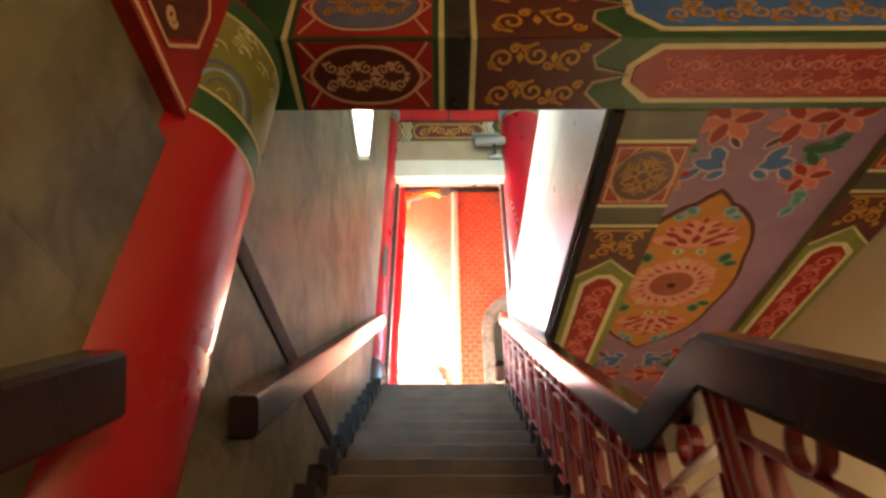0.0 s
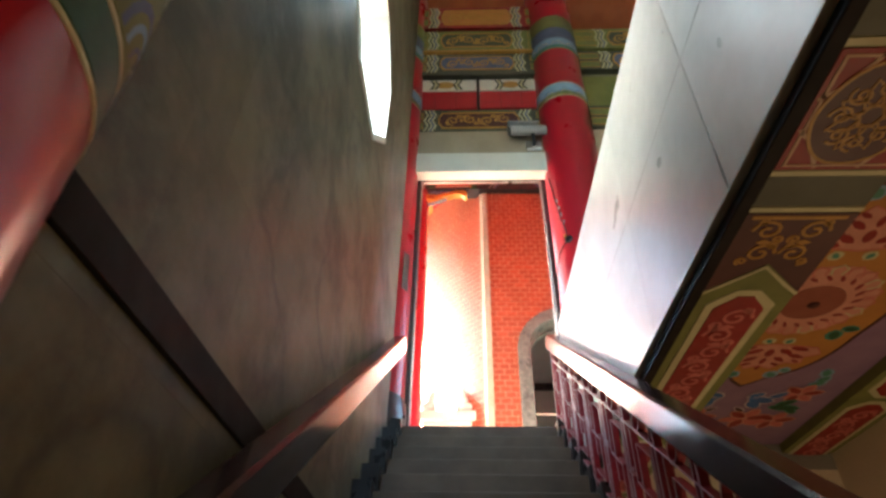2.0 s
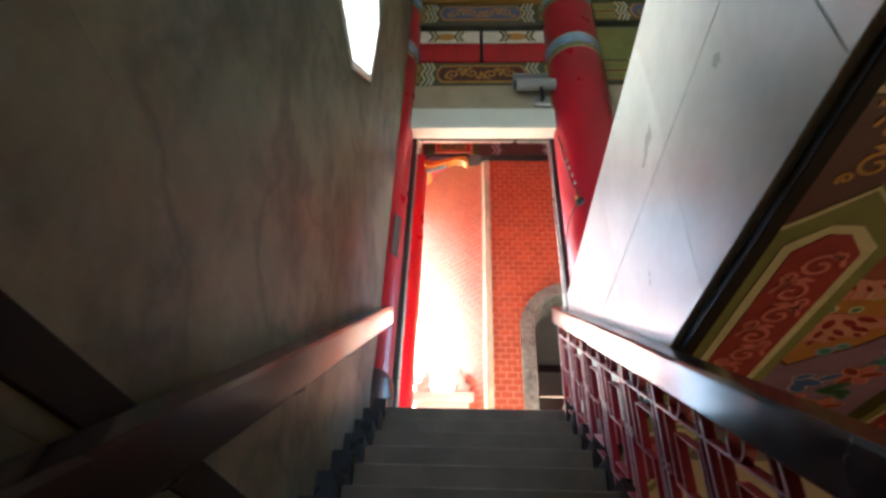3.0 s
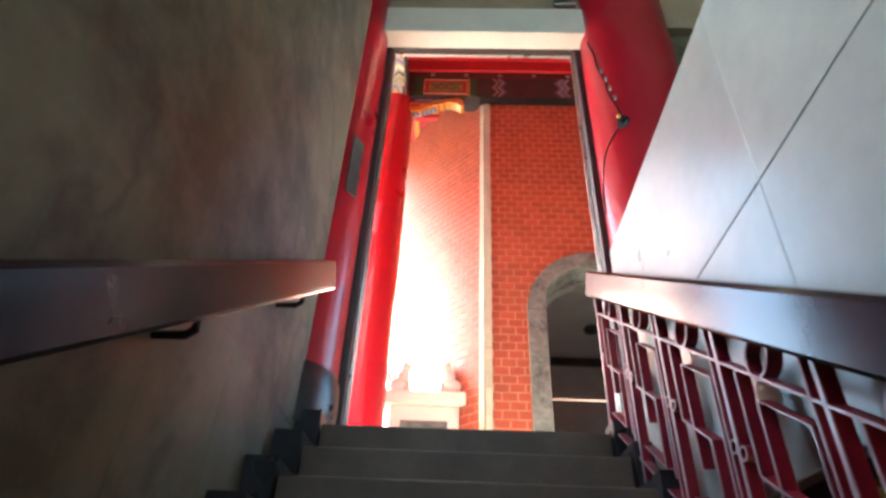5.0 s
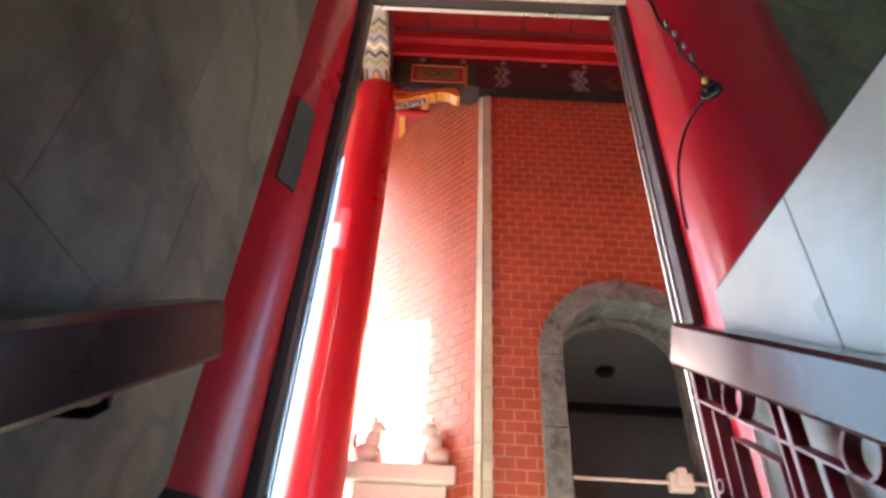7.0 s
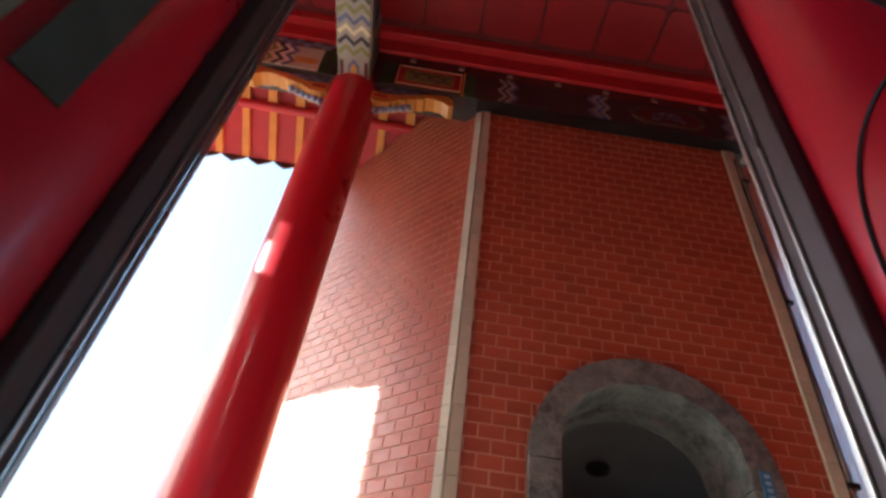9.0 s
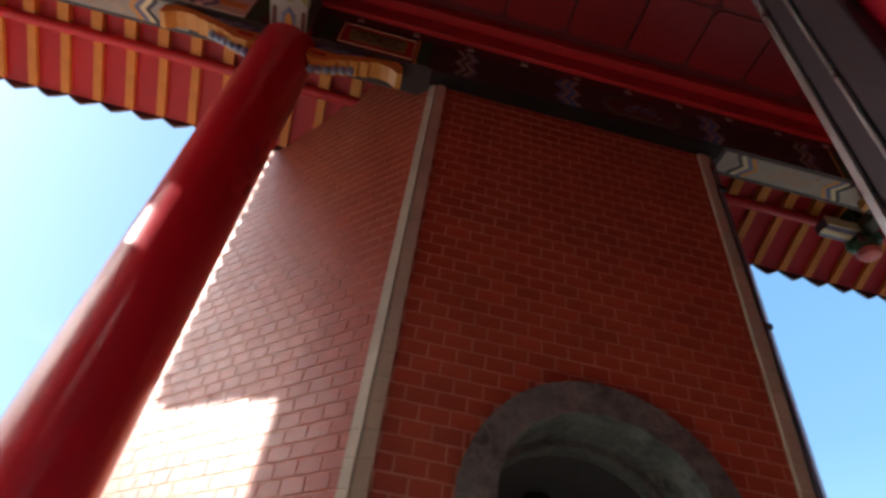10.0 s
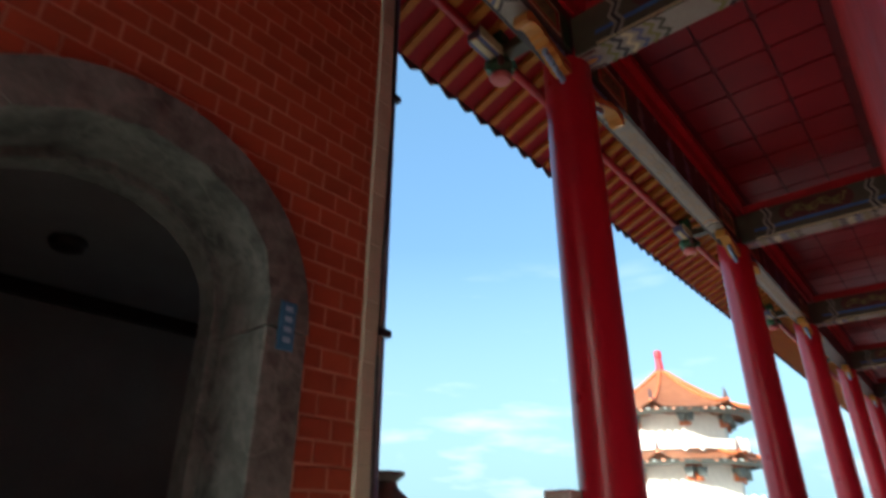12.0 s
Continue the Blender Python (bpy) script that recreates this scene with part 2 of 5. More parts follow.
def box(x0, x1, y0, y1, z0, z1, bm=None, bevel=0.0):
    bm = bm or bmesh.new()
    v = [bm.verts.new(p) for p in ((x0, y0, z0), (x1, y0, z0), (x1, y1, z0), (x0, y1, z0), (x0, y0, z1), (x1, y0, z1), (x1, y1, z1), (x0, y1, z1))]
    f = [bm.faces.new([v[i] for i in q]) for q in ((0, 3, 2, 1), (4, 5, 6, 7), (0, 1, 5, 4), (1, 2, 6, 5), (2, 3, 7, 6), (3, 0, 4, 7))]
    if bevel:
        bmesh.ops.bevel(bm, geom=list({e for q in f for e in q.edges}), offset=bevel, segments=2, affect="EDGES", profile=0.5)
    return bm


def lathe(rings, at=(0, 0), seg=40, bm=None, caps=True):
    """A turned body: rings of (radius, z) round an upright axis."""
    bm = bm or bmesh.new()
    loops = [[bm.verts.new((at[0] + r * math.cos(2 * math.pi * i / seg), at[1] + r * math.sin(2 * math.pi * i / seg), z)) for i in range(seg)] for r, z in rings]
    for a, b in zip(loops, loops[1:]):
        for i in range(seg):
            bm.faces.new((a[i], a[(i + 1) % seg], b[(i + 1) % seg], b[i]))
    if caps:
        bm.faces.new(loops[0][::-1])
        bm.faces.new(loops[-1])
    return bm


def plate(pts, o, u, v, t, bm=None, lift=0.0):
    """A flat outline pts (along u and v from o) raised by t along u x v, from lift on."""
    bm = bm or bmesh.new()
    o, u, v = Vector(o), Vector(u), Vector(v)
    w = u.cross(v)
    lo = [bm.verts.new(o + u * a + v * b + w * lift) for a, b in pts]
    hi = [bm.verts.new(o + u * a + v * b + w * (lift + t)) for a, b in pts]
    bm.faces.new(hi)
    bm.faces.new(lo[::-1])
    for i in range(len(pts)):
        j = (i + 1) % len(pts)
        bm.faces.new((lo[i], lo[j], hi[j], hi[i]))
    return bm


def stroke(pts, width, o, u, v, t, bm=None, lift=0.0, closed=False):
    """A raised line of the given width along pts in the plane of u and v."""
    bm = bm or bmesh.new()
    o, u, v = Vector(o), Vector(u), Vector(v)
    w = u.cross(v)
    n = len(pts)
    ring = []
    for i, (a, b) in enumerate(pts):
        p, q = (pts[i - 1], pts[(i + 1) % n]) if closed else (pts[max(0, i - 1)], pts[min(n - 1, i + 1)])
        d = Vector((q[0] - p[0], q[1] - p[1]))
        d = d.normalized() if d.length else Vector((1, 0))
        k = []
        for s, h in ((-1, 0), (1, 0), (1, 1), (-1, 1)):
            x, y = a - d.y * s * width / 2, b + d.x * s * width / 2
            k.append(bm.verts.new(o + u * x + v * y + w * (lift + t * h)))
        ring.append(k)
    for i in range(n if closed else n - 1):
        a, b = ring[i], ring[(i + 1) % n]
        for j in range(4):
            bm.faces.new((a[j], a[(j + 1) % 4], b[(j + 1) % 4], b[j]))
    if not closed:
        bm.faces.new(ring[0])
        bm.faces.new(ring[-1][::-1])
    return bm


def sweep(pts, profile, bm=None):
    """A bar whose section (list of (a, b), a across, b up) runs along the line pts."""
    bm = bm or bmesh.new()
    rings = []
    pts = [Vector(p) for p in pts]
    for i, p in enumerate(pts):
        d = (pts[min(i + 1, len(pts) - 1)] - pts[max(i - 1, 0)]).normalized()
        side = d.cross(Vector((0, 0, 1)))
        side = side.normalized() if side.length > 1e-4 else Vector((1, 0, 0))
        up = side.cross(d)
        rings.append([bm.verts.new(p + side * a + up * b) for a, b in profile])
    k = len(profile)
    for a, b in zip(rings, rings[1:]):
        for j in range(k):
            bm.faces.new((a[j], a[(j + 1) % k], b[(j + 1) % k], b[j]))
    bm.faces.new(rings[0][::-1])
    bm.faces.new(rings[-1])
    return bm


def circle_profile(r, n=10):
    return [(r * math.cos(2 * math.pi * i / n), r * math.sin(2 * math.pi * i / n)) for i in range(n)]


def setting(name, bm, mat, label, category):
    return tagged(part(name, bm, mat), label, category, kind="structure")


def rect(a0, a1, b0, b1):
    return [(a0, b0), (a1, b0), (a1, b1), (a0, b1)]

# ---- plan ----
RISE, RUN = 0.1775, 0.262
MID, TOP = 7 * RISE, 23 * RISE          # the small landing and the upper floor
Y_TOP = 5.90                            # front of the upper floor
Y_FOOT = Y_TOP - 15 * RUN               # first riser of the upper flight
Y_MID = 1.30                            # front of the small landing
SLOPE = RISE / RUN
XL, XR = -0.80, 0.72                    # faces of the stair's walls
CEIL = 3.55                             # underside of the painted beams
PARAPET = 5.06
DOOR_Y = 6.15
WALL_Y = 8.17                           # brick face of the tower, line of the gallery columns
ROOF = 9.62                             # gallery ceiling
BEAM_Y, BEAM_Z0, BEAM_Z1 = 8.05, 8.86, 9.20
G0, G1 = -5.25, 34.0                    # ends of the gallery; the left one, unseen, is set by the sun patch
COL_X = [-5.0, -0.915, 4.3, 8.9, 13.5, 18.1, 22.7, 27.3, 31.9]
UX, UY, UZ = Vector((1, 0, 0)), Vector((0, 1, 0)), Vector((0, 0, 1))

# ---- structure ----
setting("ground", box(-900, 900, -900, 900, -0.3, -0.2), GROUND, "grey concrete ground around the temple", "ground")
setting("floor", box(-0.8, 6.2, -4.2, 6.0, -0.18, 0.0), PAVING, "brown stone floor of the lower room", "floor")
setting("upper_floor", box(0.87, 6.2, -4.2, 6.0, CEIL + 0.46, TOP), PAVING, "stone floor of the upper storey", "floor")
setting("gallery_floor", box(G0, G1, 6.0, 9.0, TOP - 0.3, TOP), GALLERY_PAVING, "stone paving of the roofed gallery", "floor")


def wall_with_hole(x0, x1, y0, y1, z0, z1, hole):
    """A wall along y with an opening of any outline, in its real thickness."""
    bm = bmesh.new()
    n = len(hole)
    corners = [(y0, z0), (y1, z0), (y1, z1), (y0, z1)]
    sides = []
    for x in (x0, x1):
        outer = [bm.verts.new((x, *c)) for c in corners]
        inner = [bm.verts.new((x, *c)) for c in hole]
        eo = [bm.edges.new((outer[i], outer[(i + 1) % 4])) for i in range(4)]
        ei = [bm.edges.new((inner[i], inner[(i + 1) % n])) for i in range(n)]
        bmesh.ops.triangle_fill(bm, use_beauty=True, use_dissolve=False, edges=eo + ei)
        sides.append((outer, inner))
    (o0, i0), (o1, i1) = sides
    for a, b in ((o0, o1), (i0, i1)):
        for i in range(len(a)):
            j = (i + 1) % len(a)
            bm.faces.new((a[i], a[j], b[j], b[i]))
    return bm


def octagon(cy, cz, r):
    return [(cy + r * math.cos(radians(22.5 + 45 * i)), cz + r * math.sin(radians(22.5 + 45 * i))) for i in range(8)]


WIN_Y, WIN_Z, WIN_R = 3.56, 6.20, 0.86
wall_left = setting("wall_left", wall_with_hole(XL - 0.28, XL - 0.03, -4.2, 6.05, 0, 11.2, octagon(WIN_Y, WIN_Z, WIN_R)), MARBLE, "marble-clad stairwell wall with an octagonal window", "wall")
win = thing("window_1", "octagonal window with a pale stone frame, bright with daylight", "window", kind="structure")
bm = bmesh.new()
ring = [[bm.verts.new((x, *c)) for c in octagon(WIN_Y, WIN_Z, r)] for x, r in ((XL + 0.012, WIN_R), (XL + 0.012, WIN_R - 0.05), (XL - 0.27, WIN_R - 0.05), (XL - 0.27, WIN_R))]
for a, b in zip(ring, ring[1:] + ring[:1]):
    for i in range(8):
        bm.faces.new((a[i], a[(i + 1) % 8], b[(i + 1) % 8], b[i]))
part("frame", bm, WHITE, win, "pale stone frame")
# the opening round the back fill lamp is added, out of view
wb = setting("wall_back", box(-1.1, 6.5, -4.45, -4.2, -0.2, 6.5), CREAM, "cream plastered back wall with an added opening for the fill lamp", "wall")
for b in ((-1.1, 6.5, 8.7, 11.2), (-1.1, 0.9, 6.5, 8.7), (4.3, 6.5, 6.5, 8.7)):
    part("wall_piece", box(b[0], b[1], -4.45, -4.2, b[2], b[3]), CREAM, wb)
setting("wall_right", box(6.2, 6.45, -4.2, 6.1, -0.2, 11.2), CREAM, "cream plastered far wall", "wall")
setting("ceiling", box(-1.1, 6.5, -4.5, 6.3, 11.2, 11.4), WHITE, "plain ceiling over the stairwell", "ceiling")
setting("room_wall", box(2.85, 2.99, -4.2, 6.0, 0, CEIL + 0.4), CREAM, "cream plastered wall of the lower room", "wall")
setting("wall_front_lower", box(-1.1, 6.5, 6.0, 6.3, -0.2, TOP - 0.3), CREAM, "plain wall under the gallery", "wall")
setting("wall_front_right", box(1.17, G1, 6.12, 6.32, TOP, 9.9), RED_DULL, "red painted front wall along the gallery", "wall")
setting("wall_front_lining", box(1.17, 6.2, 6.085, 6.117, TOP, 9.9), MARBLE, "grey marble lining of the stairwell's front wall", "wall")
setting("wall_front_left", box(G0, -1.06, 6.12, 6.32, TOP, 9.9), RED_DULL, "red painted front wall along the gallery", "wall")
setting("wall_front_upper", box(-1.0, 1.17, 6.16, 6.32, 7.41, 11.2), RED_DULL, "red upper wall above the door", "wall")
# made-up mass out of view: stops direct sun through the octagonal window
blocker = thing("sun_blocker", "unseen tall block added to keep sun off the octagonal window", "building")
part("wall", box(-13, -9.5, -14, 5.0, -0.2, 14.0), CREAM, blocker)
part("roof", plate([(-13.4, 14.0), (-9.1, 14.0), (-11.2, 15.2)], (0, 5.3, 0), (1, 0, 0), (0, 0, 1), 19.6), TILE, blocker)

# ---- stairs ----
stair = thing("staircase", "steep brown stone staircase with black stepped skirting", "staircase")
for k in range(23):
    z1 = (k + 1) * RISE
    if k < 7:
        y0 = Y_MID - (6 - k) * RUN
        y1 = y0 + RUN if k < 6 else Y_FOOT
    else:
        y0 = Y_FOOT + (k - 7) * RUN
        y1 = y0 + RUN + (0.0 if k < 22 else -0.164)
    part("step", box(XL + 0.12, 0.62, y0 - 0.02, y1 - 0.002, z1 - RISE - 0.05, z1, bevel=0.008), STEP, stair)
    for sx0, sx1 in ((XL + 0.002, XL + 0.115), (0.625, 0.70)):
        part("skirting_block", box(sx0, sx1, y0 - 0.045, y1 - 0.05 if k < 22 else y1 - 0.002, z1 - RISE - 0.08, z1 + 0.055), BLACK, stair, "black stone stepped skirting block")

# ---- parapet of the stair opening ----
par = setting("parapet_wall", box(0.755, 0.86, 1.745, 5.86, CEIL + 0.012, PARAPET), MARBLE_PALE, "pale marble parapet round the stair opening", "parapet")
part("coping", box(0.735, 0.885, 1.745, 5.86, PARAPET + 0.001, PARAPET + 0.02, bevel=0.006), BAND, par, "thin dark coping")
part("lower_trim", box(0.75, 0.80, 1.75, 5.86, CEIL - 0.012, CEIL + 0.03, bevel=0.006), BAND, par, "dark trim along the lower edge")


# ---- painted ornament ----
def scroll(bm, cx, cy, r, way, o, u, v, t, lift, turn=0.0, width=None):
    """One curling tendril: a spiral with a tail."""
    pts = []
    for i in range(17):
        a = i / 16
        k = r * (1 - 0.82 * a)
        th = turn + way * a * 2 * math.pi * 1.35
        pts.append((cx + k * math.cos(th), cy + k * math.sin(th)))
    stroke(pts, width or r * 0.23, o, u, v, t, bm, lift)


def scroll_row(a0, a1, b0, b1, o, u, v, t=0.003, lift=0.004, rows=1):
    """Tendrils that fill a long panel, curling up and down by turns, with small leaves between them."""
    bm = bmesh.new()
    for k in range(rows):
        c0 = b0 + (b1 - b0) * k / rows
        c1 = b0 + (b1 - b0) * (k + 1) / rows
        r = (c1 - c0) * 0.46
        n = max(1, int((a1 - a0) / (r * 1.75)))
        step = (a1 - a0) / n
        for i in range(n):
            cx, way = a0 + step * (i + 0.5), 1 if (i + k) % 2 else -1
            scroll(bm, cx, (c0 + c1) / 2 + way * r * 0.15, r * 0.85, way, o, u, v, t, lift, turn=math.pi * (0.5 if way > 0 else 1.5))
            scroll(bm, cx + r * 0.75, (c0 + c1) / 2 - way * r * 0.62, r * 0.36, -way, o, u, v, t, lift, turn=0.4, width=r * 0.16)
            scroll(bm, cx - r * 0.72, (c0 + c1) / 2 + way * r * 0.66, r * 0.30, way, o, u, v, t, lift, turn=2.6, width=r * 0.14)
            if i < n - 1:
                x = cx + step / 2
                plate([(x - r * 0.25, (c0 + c1) / 2), (x, (c0 + c1) / 2 - r * 0.45), (x + r * 0.25, (c0 + c1) / 2), (x, (c0 + c1) / 2 + r * 0.45)], o, u, v, t, bm, lift)
    return bm


def plaque(a0, a1, b0, b1, tip0, tip1):
    """A long panel whose ends run out to blunt points."""
    m, h = (b0 + b1) / 2, (b1 - b0)
    pts = [(a0 + tip0, b0), (a1 - tip1, b0)]
    if tip1:
        pts += [(a1, m - h * 0.16), (a1, m + h * 0.16)]
    pts += [(a1 - tip1, b1), (a0 + tip0, b1)]
    if tip0:
        pts += [(a0, m + h * 0.16), (a0, m - h * 0.16)]
    return pts


def lens(cx, cy, rx, ry, n=28, k=1.35):
    """A pointed oval."""
    pts = []
    for i in range(n):
        a = 2 * math.pi * i / n
        c, s = math.cos(a), math.sin(a)
        pts.append((cx + rx * math.copysign(abs(c) ** (1 / k), c) if abs(c) > 1e-6 else cx, cy + ry * math.copysign(abs(s) ** k, s)))
    return pts


def zigzag(a, b0, b1, amp, o, u, v, colours, width, owner, n=2, lift=0.004):
    """Bands that run up the beam in zigzags, one colour beside the other."""
    for j, m in enumerate(colours):
        pts = []
        for i in range(2 * n + 1):
            pts.append((a + j * width + (amp if i % 2 else 0), b0 + (b1 - b0) * i / (2 * n)))
        part("zigzag_band", stroke(pts, width * 0.95, o, u, v, 0.003, None, lift), m, owner)


def ogee_line(bm, a0, a1, b0, b1, w, o, u, v, t, lift):
    stroke(rect(a0, a1, b0, b1), w, o, u, v, t, bm, lift, closed=True)


def diamond_panel(a0, a1, b0, b1, o, u, v, owner, ground, middle, line, n=12):
    """A square panel with a bordered diamond rosette in it."""
    ca, cb, ra, rb = (a0 + a1) / 2, (b0 + b1) / 2, (a1 - a0) / 2, (b1 - b0) / 2
    part("panel", plate(rect(a0, a1, b0, b1), o, u, v, 0.004), ground, owner)
    bm = bmesh.new()
    ogee_line(bm, a0 + 0.02, a1 - 0.02, b0 + 0.02, b1 - 0.02, 0.012, o, u, v, 0.003, 0.004)
    for sa in (-1, 1):
        for sb in (-1, 1):
            stroke([(ca + sa * ra * 0.95, cb + sb * rb * 0.25), (ca + sa * ra * 0.66, cb + sb * rb * 0.48), (ca + sa * ra * 0.35, cb + sb * rb * 0.95)], 0.012, o, u, v, 0.003, bm, 0.004)
    part("border_line", bm, line, owner)
    part("rosette", plate(lens(ca, cb, ra * 0.84, rb * 0.84, k=1.2), o, u, v, 0.004, lift=0.004), middle, owner)
    bm = bmesh.new()
    stroke(lens(ca, cb, ra * 0.86, rb * 0.86, k=1.2), 0.010, o, u, v, 0.003, bm, 0.006, closed=True)
    for i in range(8):
        a = math.pi / 4 * i
        scroll(bm, ca + ra * 0.46 * math.cos(a), cb + rb * 0.46 * math.sin(a), min(ra, rb) * 0.2, 1 if i % 2 else -1, o, u, v, 0.003, 0.008, turn=a)
    for i in range(8):
        a = math.pi / 4 * (i + 0.5)
        tip, flank = 0.62, 0.16
        loop = [(ca + ra * (r_ * math.cos(a) - q_ * math.sin(a)), cb + rb * (r_ * math.sin(a) + q_ * math.cos(a))) for r_, q_ in ((0.16, 0), (0.36, flank), (tip, 0), (0.36, -flank))]
        stroke(loop, 0.008, o, u, v, 0.003, bm, 0.008, closed=True)
    stroke([(ca + ra * 0.2 * math.cos(i), cb + rb * 0.2 * math.sin(i)) for i in (0, 1.05, 2.1, 3.14, 4.19, 5.24)], 0.012, o, u, v, 0.003, bm, 0.008, closed=True)
    part("scrollwork", bm, GOLD if middle is not GREY_BLUE else PINKLINE, owner)


# ---- cross beam over the stair, painted below and in front ----
XB1 = 2.848
cross = setting("cross_beam", box(-1.0, XB1, 1.38, 1.735, CEIL, 4.08), GREEN, "green painted beam with red, maroon and gold panels", "beam")
for o, v, h, face in (((0, 1.735, CEIL), -UY, 0.355, 0), ((0, 1.38, CEIL), UZ, 0.45, 1)):
    b0, b1 = 0.03, h - (0.0 if face == 0 else 0.03)
    if face == 0:
        b0, b1 = 0.025, h - 0.012
    # red panel with a pointed oval
    part("panel", plate(rect(-0.60, -0.05, b0 * 0.4, b1), o, UX, v, 0.004), CRIMSON, cross)
    part("oval", plate(lens(-0.325, (b0 + b1) / 2, 0.215, (b1 - b0) * 0.42), o, UX, v, 0.004, lift=0.004), MAROON if face == 0 else GREY_BLUE, cross)
    bm = bmesh.new()
    stroke(lens(-0.325, (b0 + b1) / 2, 0.23, (b1 - b0) * 0.45), 0.012, o, UX, v, 0.003, bm, 0.006, closed=True)
    for sa in (-1, 1):
        stroke([(-0.325 + sa * 0.255, b0), (-0.325 + sa * 0.20, (b0 + b1) * 0.3), (-0.325 + sa * 0.265, (b0 + b1) / 2), (-0.325 + sa * 0.20, (b0 + b1) * 0.7), (-0.325 + sa * 0.255, b1)], 0.010, o, UX, v, 0.003, bm, 0.005)
    part("border_line", bm, PINKLINE, cross)
    part("scrollwork", scroll_row(-0.50, -0.15, (b0 + b1) / 2 - 0.075, (b0 + b1) / 2 + 0.075, o, UX, v, lift=0.008, rows=2), GOLD if face else PINKLINE, cross)
    # pale lines and the dark band
    for a in (-0.645, -0.025, 0.105):
        part("border_line", plate(rect(a, a + 0.022, 0, h), o, UX, v, 0.005), PALE, cross)
    part("panel", plate(rect(0.012, 0.095, 0, h), o, UX, v, 0.004), BLACK, cross)
    # maroon panel with a pointed end
    m = (b0 + b1) / 2
    pts = [(0.135, 0.0), (0.69, 0.0), (0.60, m * 0.5), (0.62, m * 0.8), (0.765, m), (0.62, m * 1.2), (0.60, m * 1.5), (0.69, h), (0.135, h)]
    part("panel", plate(pts, o, UX, v, 0.004), MAROON, cross)
    part("border_line", stroke(pts[1:8], 0.014, o, UX, v, 0.003, None, 0.004), TAN, cross)
    for c0, c1 in ((b0, m - 0.02), (m + 0.02, b1)):
        part("scrollwork", scroll_row(0.165, 0.58, c0, c1, o, UX, v), GOLD, cross)
    # long plaque
    pts = plaque(0.78, 2.66, b0 + 0.04, b1 - 0.04, 0.10, 0.10)
    part("border_line", plate(plaque(0.745, 2.70, b0 + 0.012, b1 - 0.012, 0.11, 0.11), o, UX, v, 0.004), PALE, cross)
    part("panel", plate(pts, o, UX, v, 0.004, lift=0.004), CRIMSON if face == 0 else BLUE, cross)
    part("scrollwork", scroll_row(0.90, 2.56, b0 + 0.06, b1 - 0.06, o, UX, v, lift=0.008, rows=2), PINK if face == 0 else GOLD, cross)

# ---- long beams along the stair opening and along the room's wall ----
for name, o, w, z in (("side_beam", (0.795, 0, CEIL), 0.375, CEIL), ("wall_beam", (2.447, 0, CEIL + 0.36), 0.403, CEIL + 0.36)):
    x0 = o[0]
    beam = setting(name, box(x0, x0 + w, 1.74, 5.98, z, CEIL + 0.45 if name == "side_beam" else CEIL + 0.455), OLIVE, "painted beam with red plaques and a diamond rosette", "beam")
    # across the beam runs u, along it v, and the ornament hangs below
    u, v, oo = -UX, UY, (x0 + w, 0, z)
    part("panel", plate(rect(0.0, w, 1.745, 1.91), oo, u, v, 0.003), DULL_GREEN, beam)
    for a in (1.915, 2.375, 2.545):
        part("border_line", plate(rect(0.0, w, a, a + 0.022), oo, u, v, 0.005), PALE, beam)
    diamond_panel(0.01, w - 0.01, 1.945, 2.37, oo, u, v, beam, CRIMSON, MAROON, PINKLINE)
    part("panel", plate(rect(0.0, w, 2.40, 2.54), oo, u, v, 0.003), DULL_GREEN, beam)
    part("panel", plate([(0.0, 2.575), (w, 2.575), (w, 3.05), (w * 0.82, 2.98), (w * 0.5, 2.86), (w * 0.18, 2.98), (0, 3.05)], oo, u, v, 0.003), MAROON, beam)
    part("scrollwork", scroll_row(2.60, 2.86, 0.05, w - 0.05, oo, v, u, t=-0.003, lift=-0.003, rows=2), GOLD, beam)
    part("border_line", stroke(rect(0.03, w - 0.03, 2.592, 2.60), 0.008, oo, u, v, 0.003, None, 0.003, closed=True), GOLD, beam)
    part("border_line", stroke([(0.0, 3.06), (w * 0.18, 3.0), (w * 0.5, 2.88), (w * 0.82, 3.0), (w, 3.06)], 0.016, oo, u, v, 0.003, None, 0.003), PALE, beam)
    for a0, a1 in ((3.04, 4.66), (4.72, 5.9)):
        part("border_line", plate([(b, a) for a, b in plaque(a0, a1, 0.05, w - 0.05, 0.10, 0.10)], oo, u, v, 0.0045), PALE, beam)
        part("panel", plate([(b, a) for a, b in plaque(a0 + 0.04, a1 - 0.04, 0.085, w - 0.085, 0.09, 0.09)], oo, u, v, 0.0085), CRIMSON, beam)
        part("scrollwork", scroll_row(a0 + 0.12, a1 - 0.12, 0.10, w - 0.10, oo, v, u, t=-0.003, lift=-0.0085), PINK, beam)
    if name == "wall_beam":
        for piece in beam.children:
            piece.data.transform(Matrix.Diagonal((1, 1.048, 1, 1)))

# ---- lilac ceiling panel with the medallion ----
CZ = CEIL + 0.43
setting("ceiling_lower", box(1.16, 2.447, 1.735, 5.98, CZ, CZ + 0.03), LILAC, "lilac painted ceiling panel with an orange medallion", "ceiling")
setting("ceiling_lower_near", box(-1.0, 2.85, -4.2, 1.378, 4.0, 4.08), CREAM, "plain ceiling of the lower room", "ceiling")
med = thing("ceiling_medallion", "orange painted ceiling medallion with pink flowers and green leaves", "ceiling painting", at=(1.72, 3.80, CZ))
o, u, v = (0, 0, 0), -UX, UY


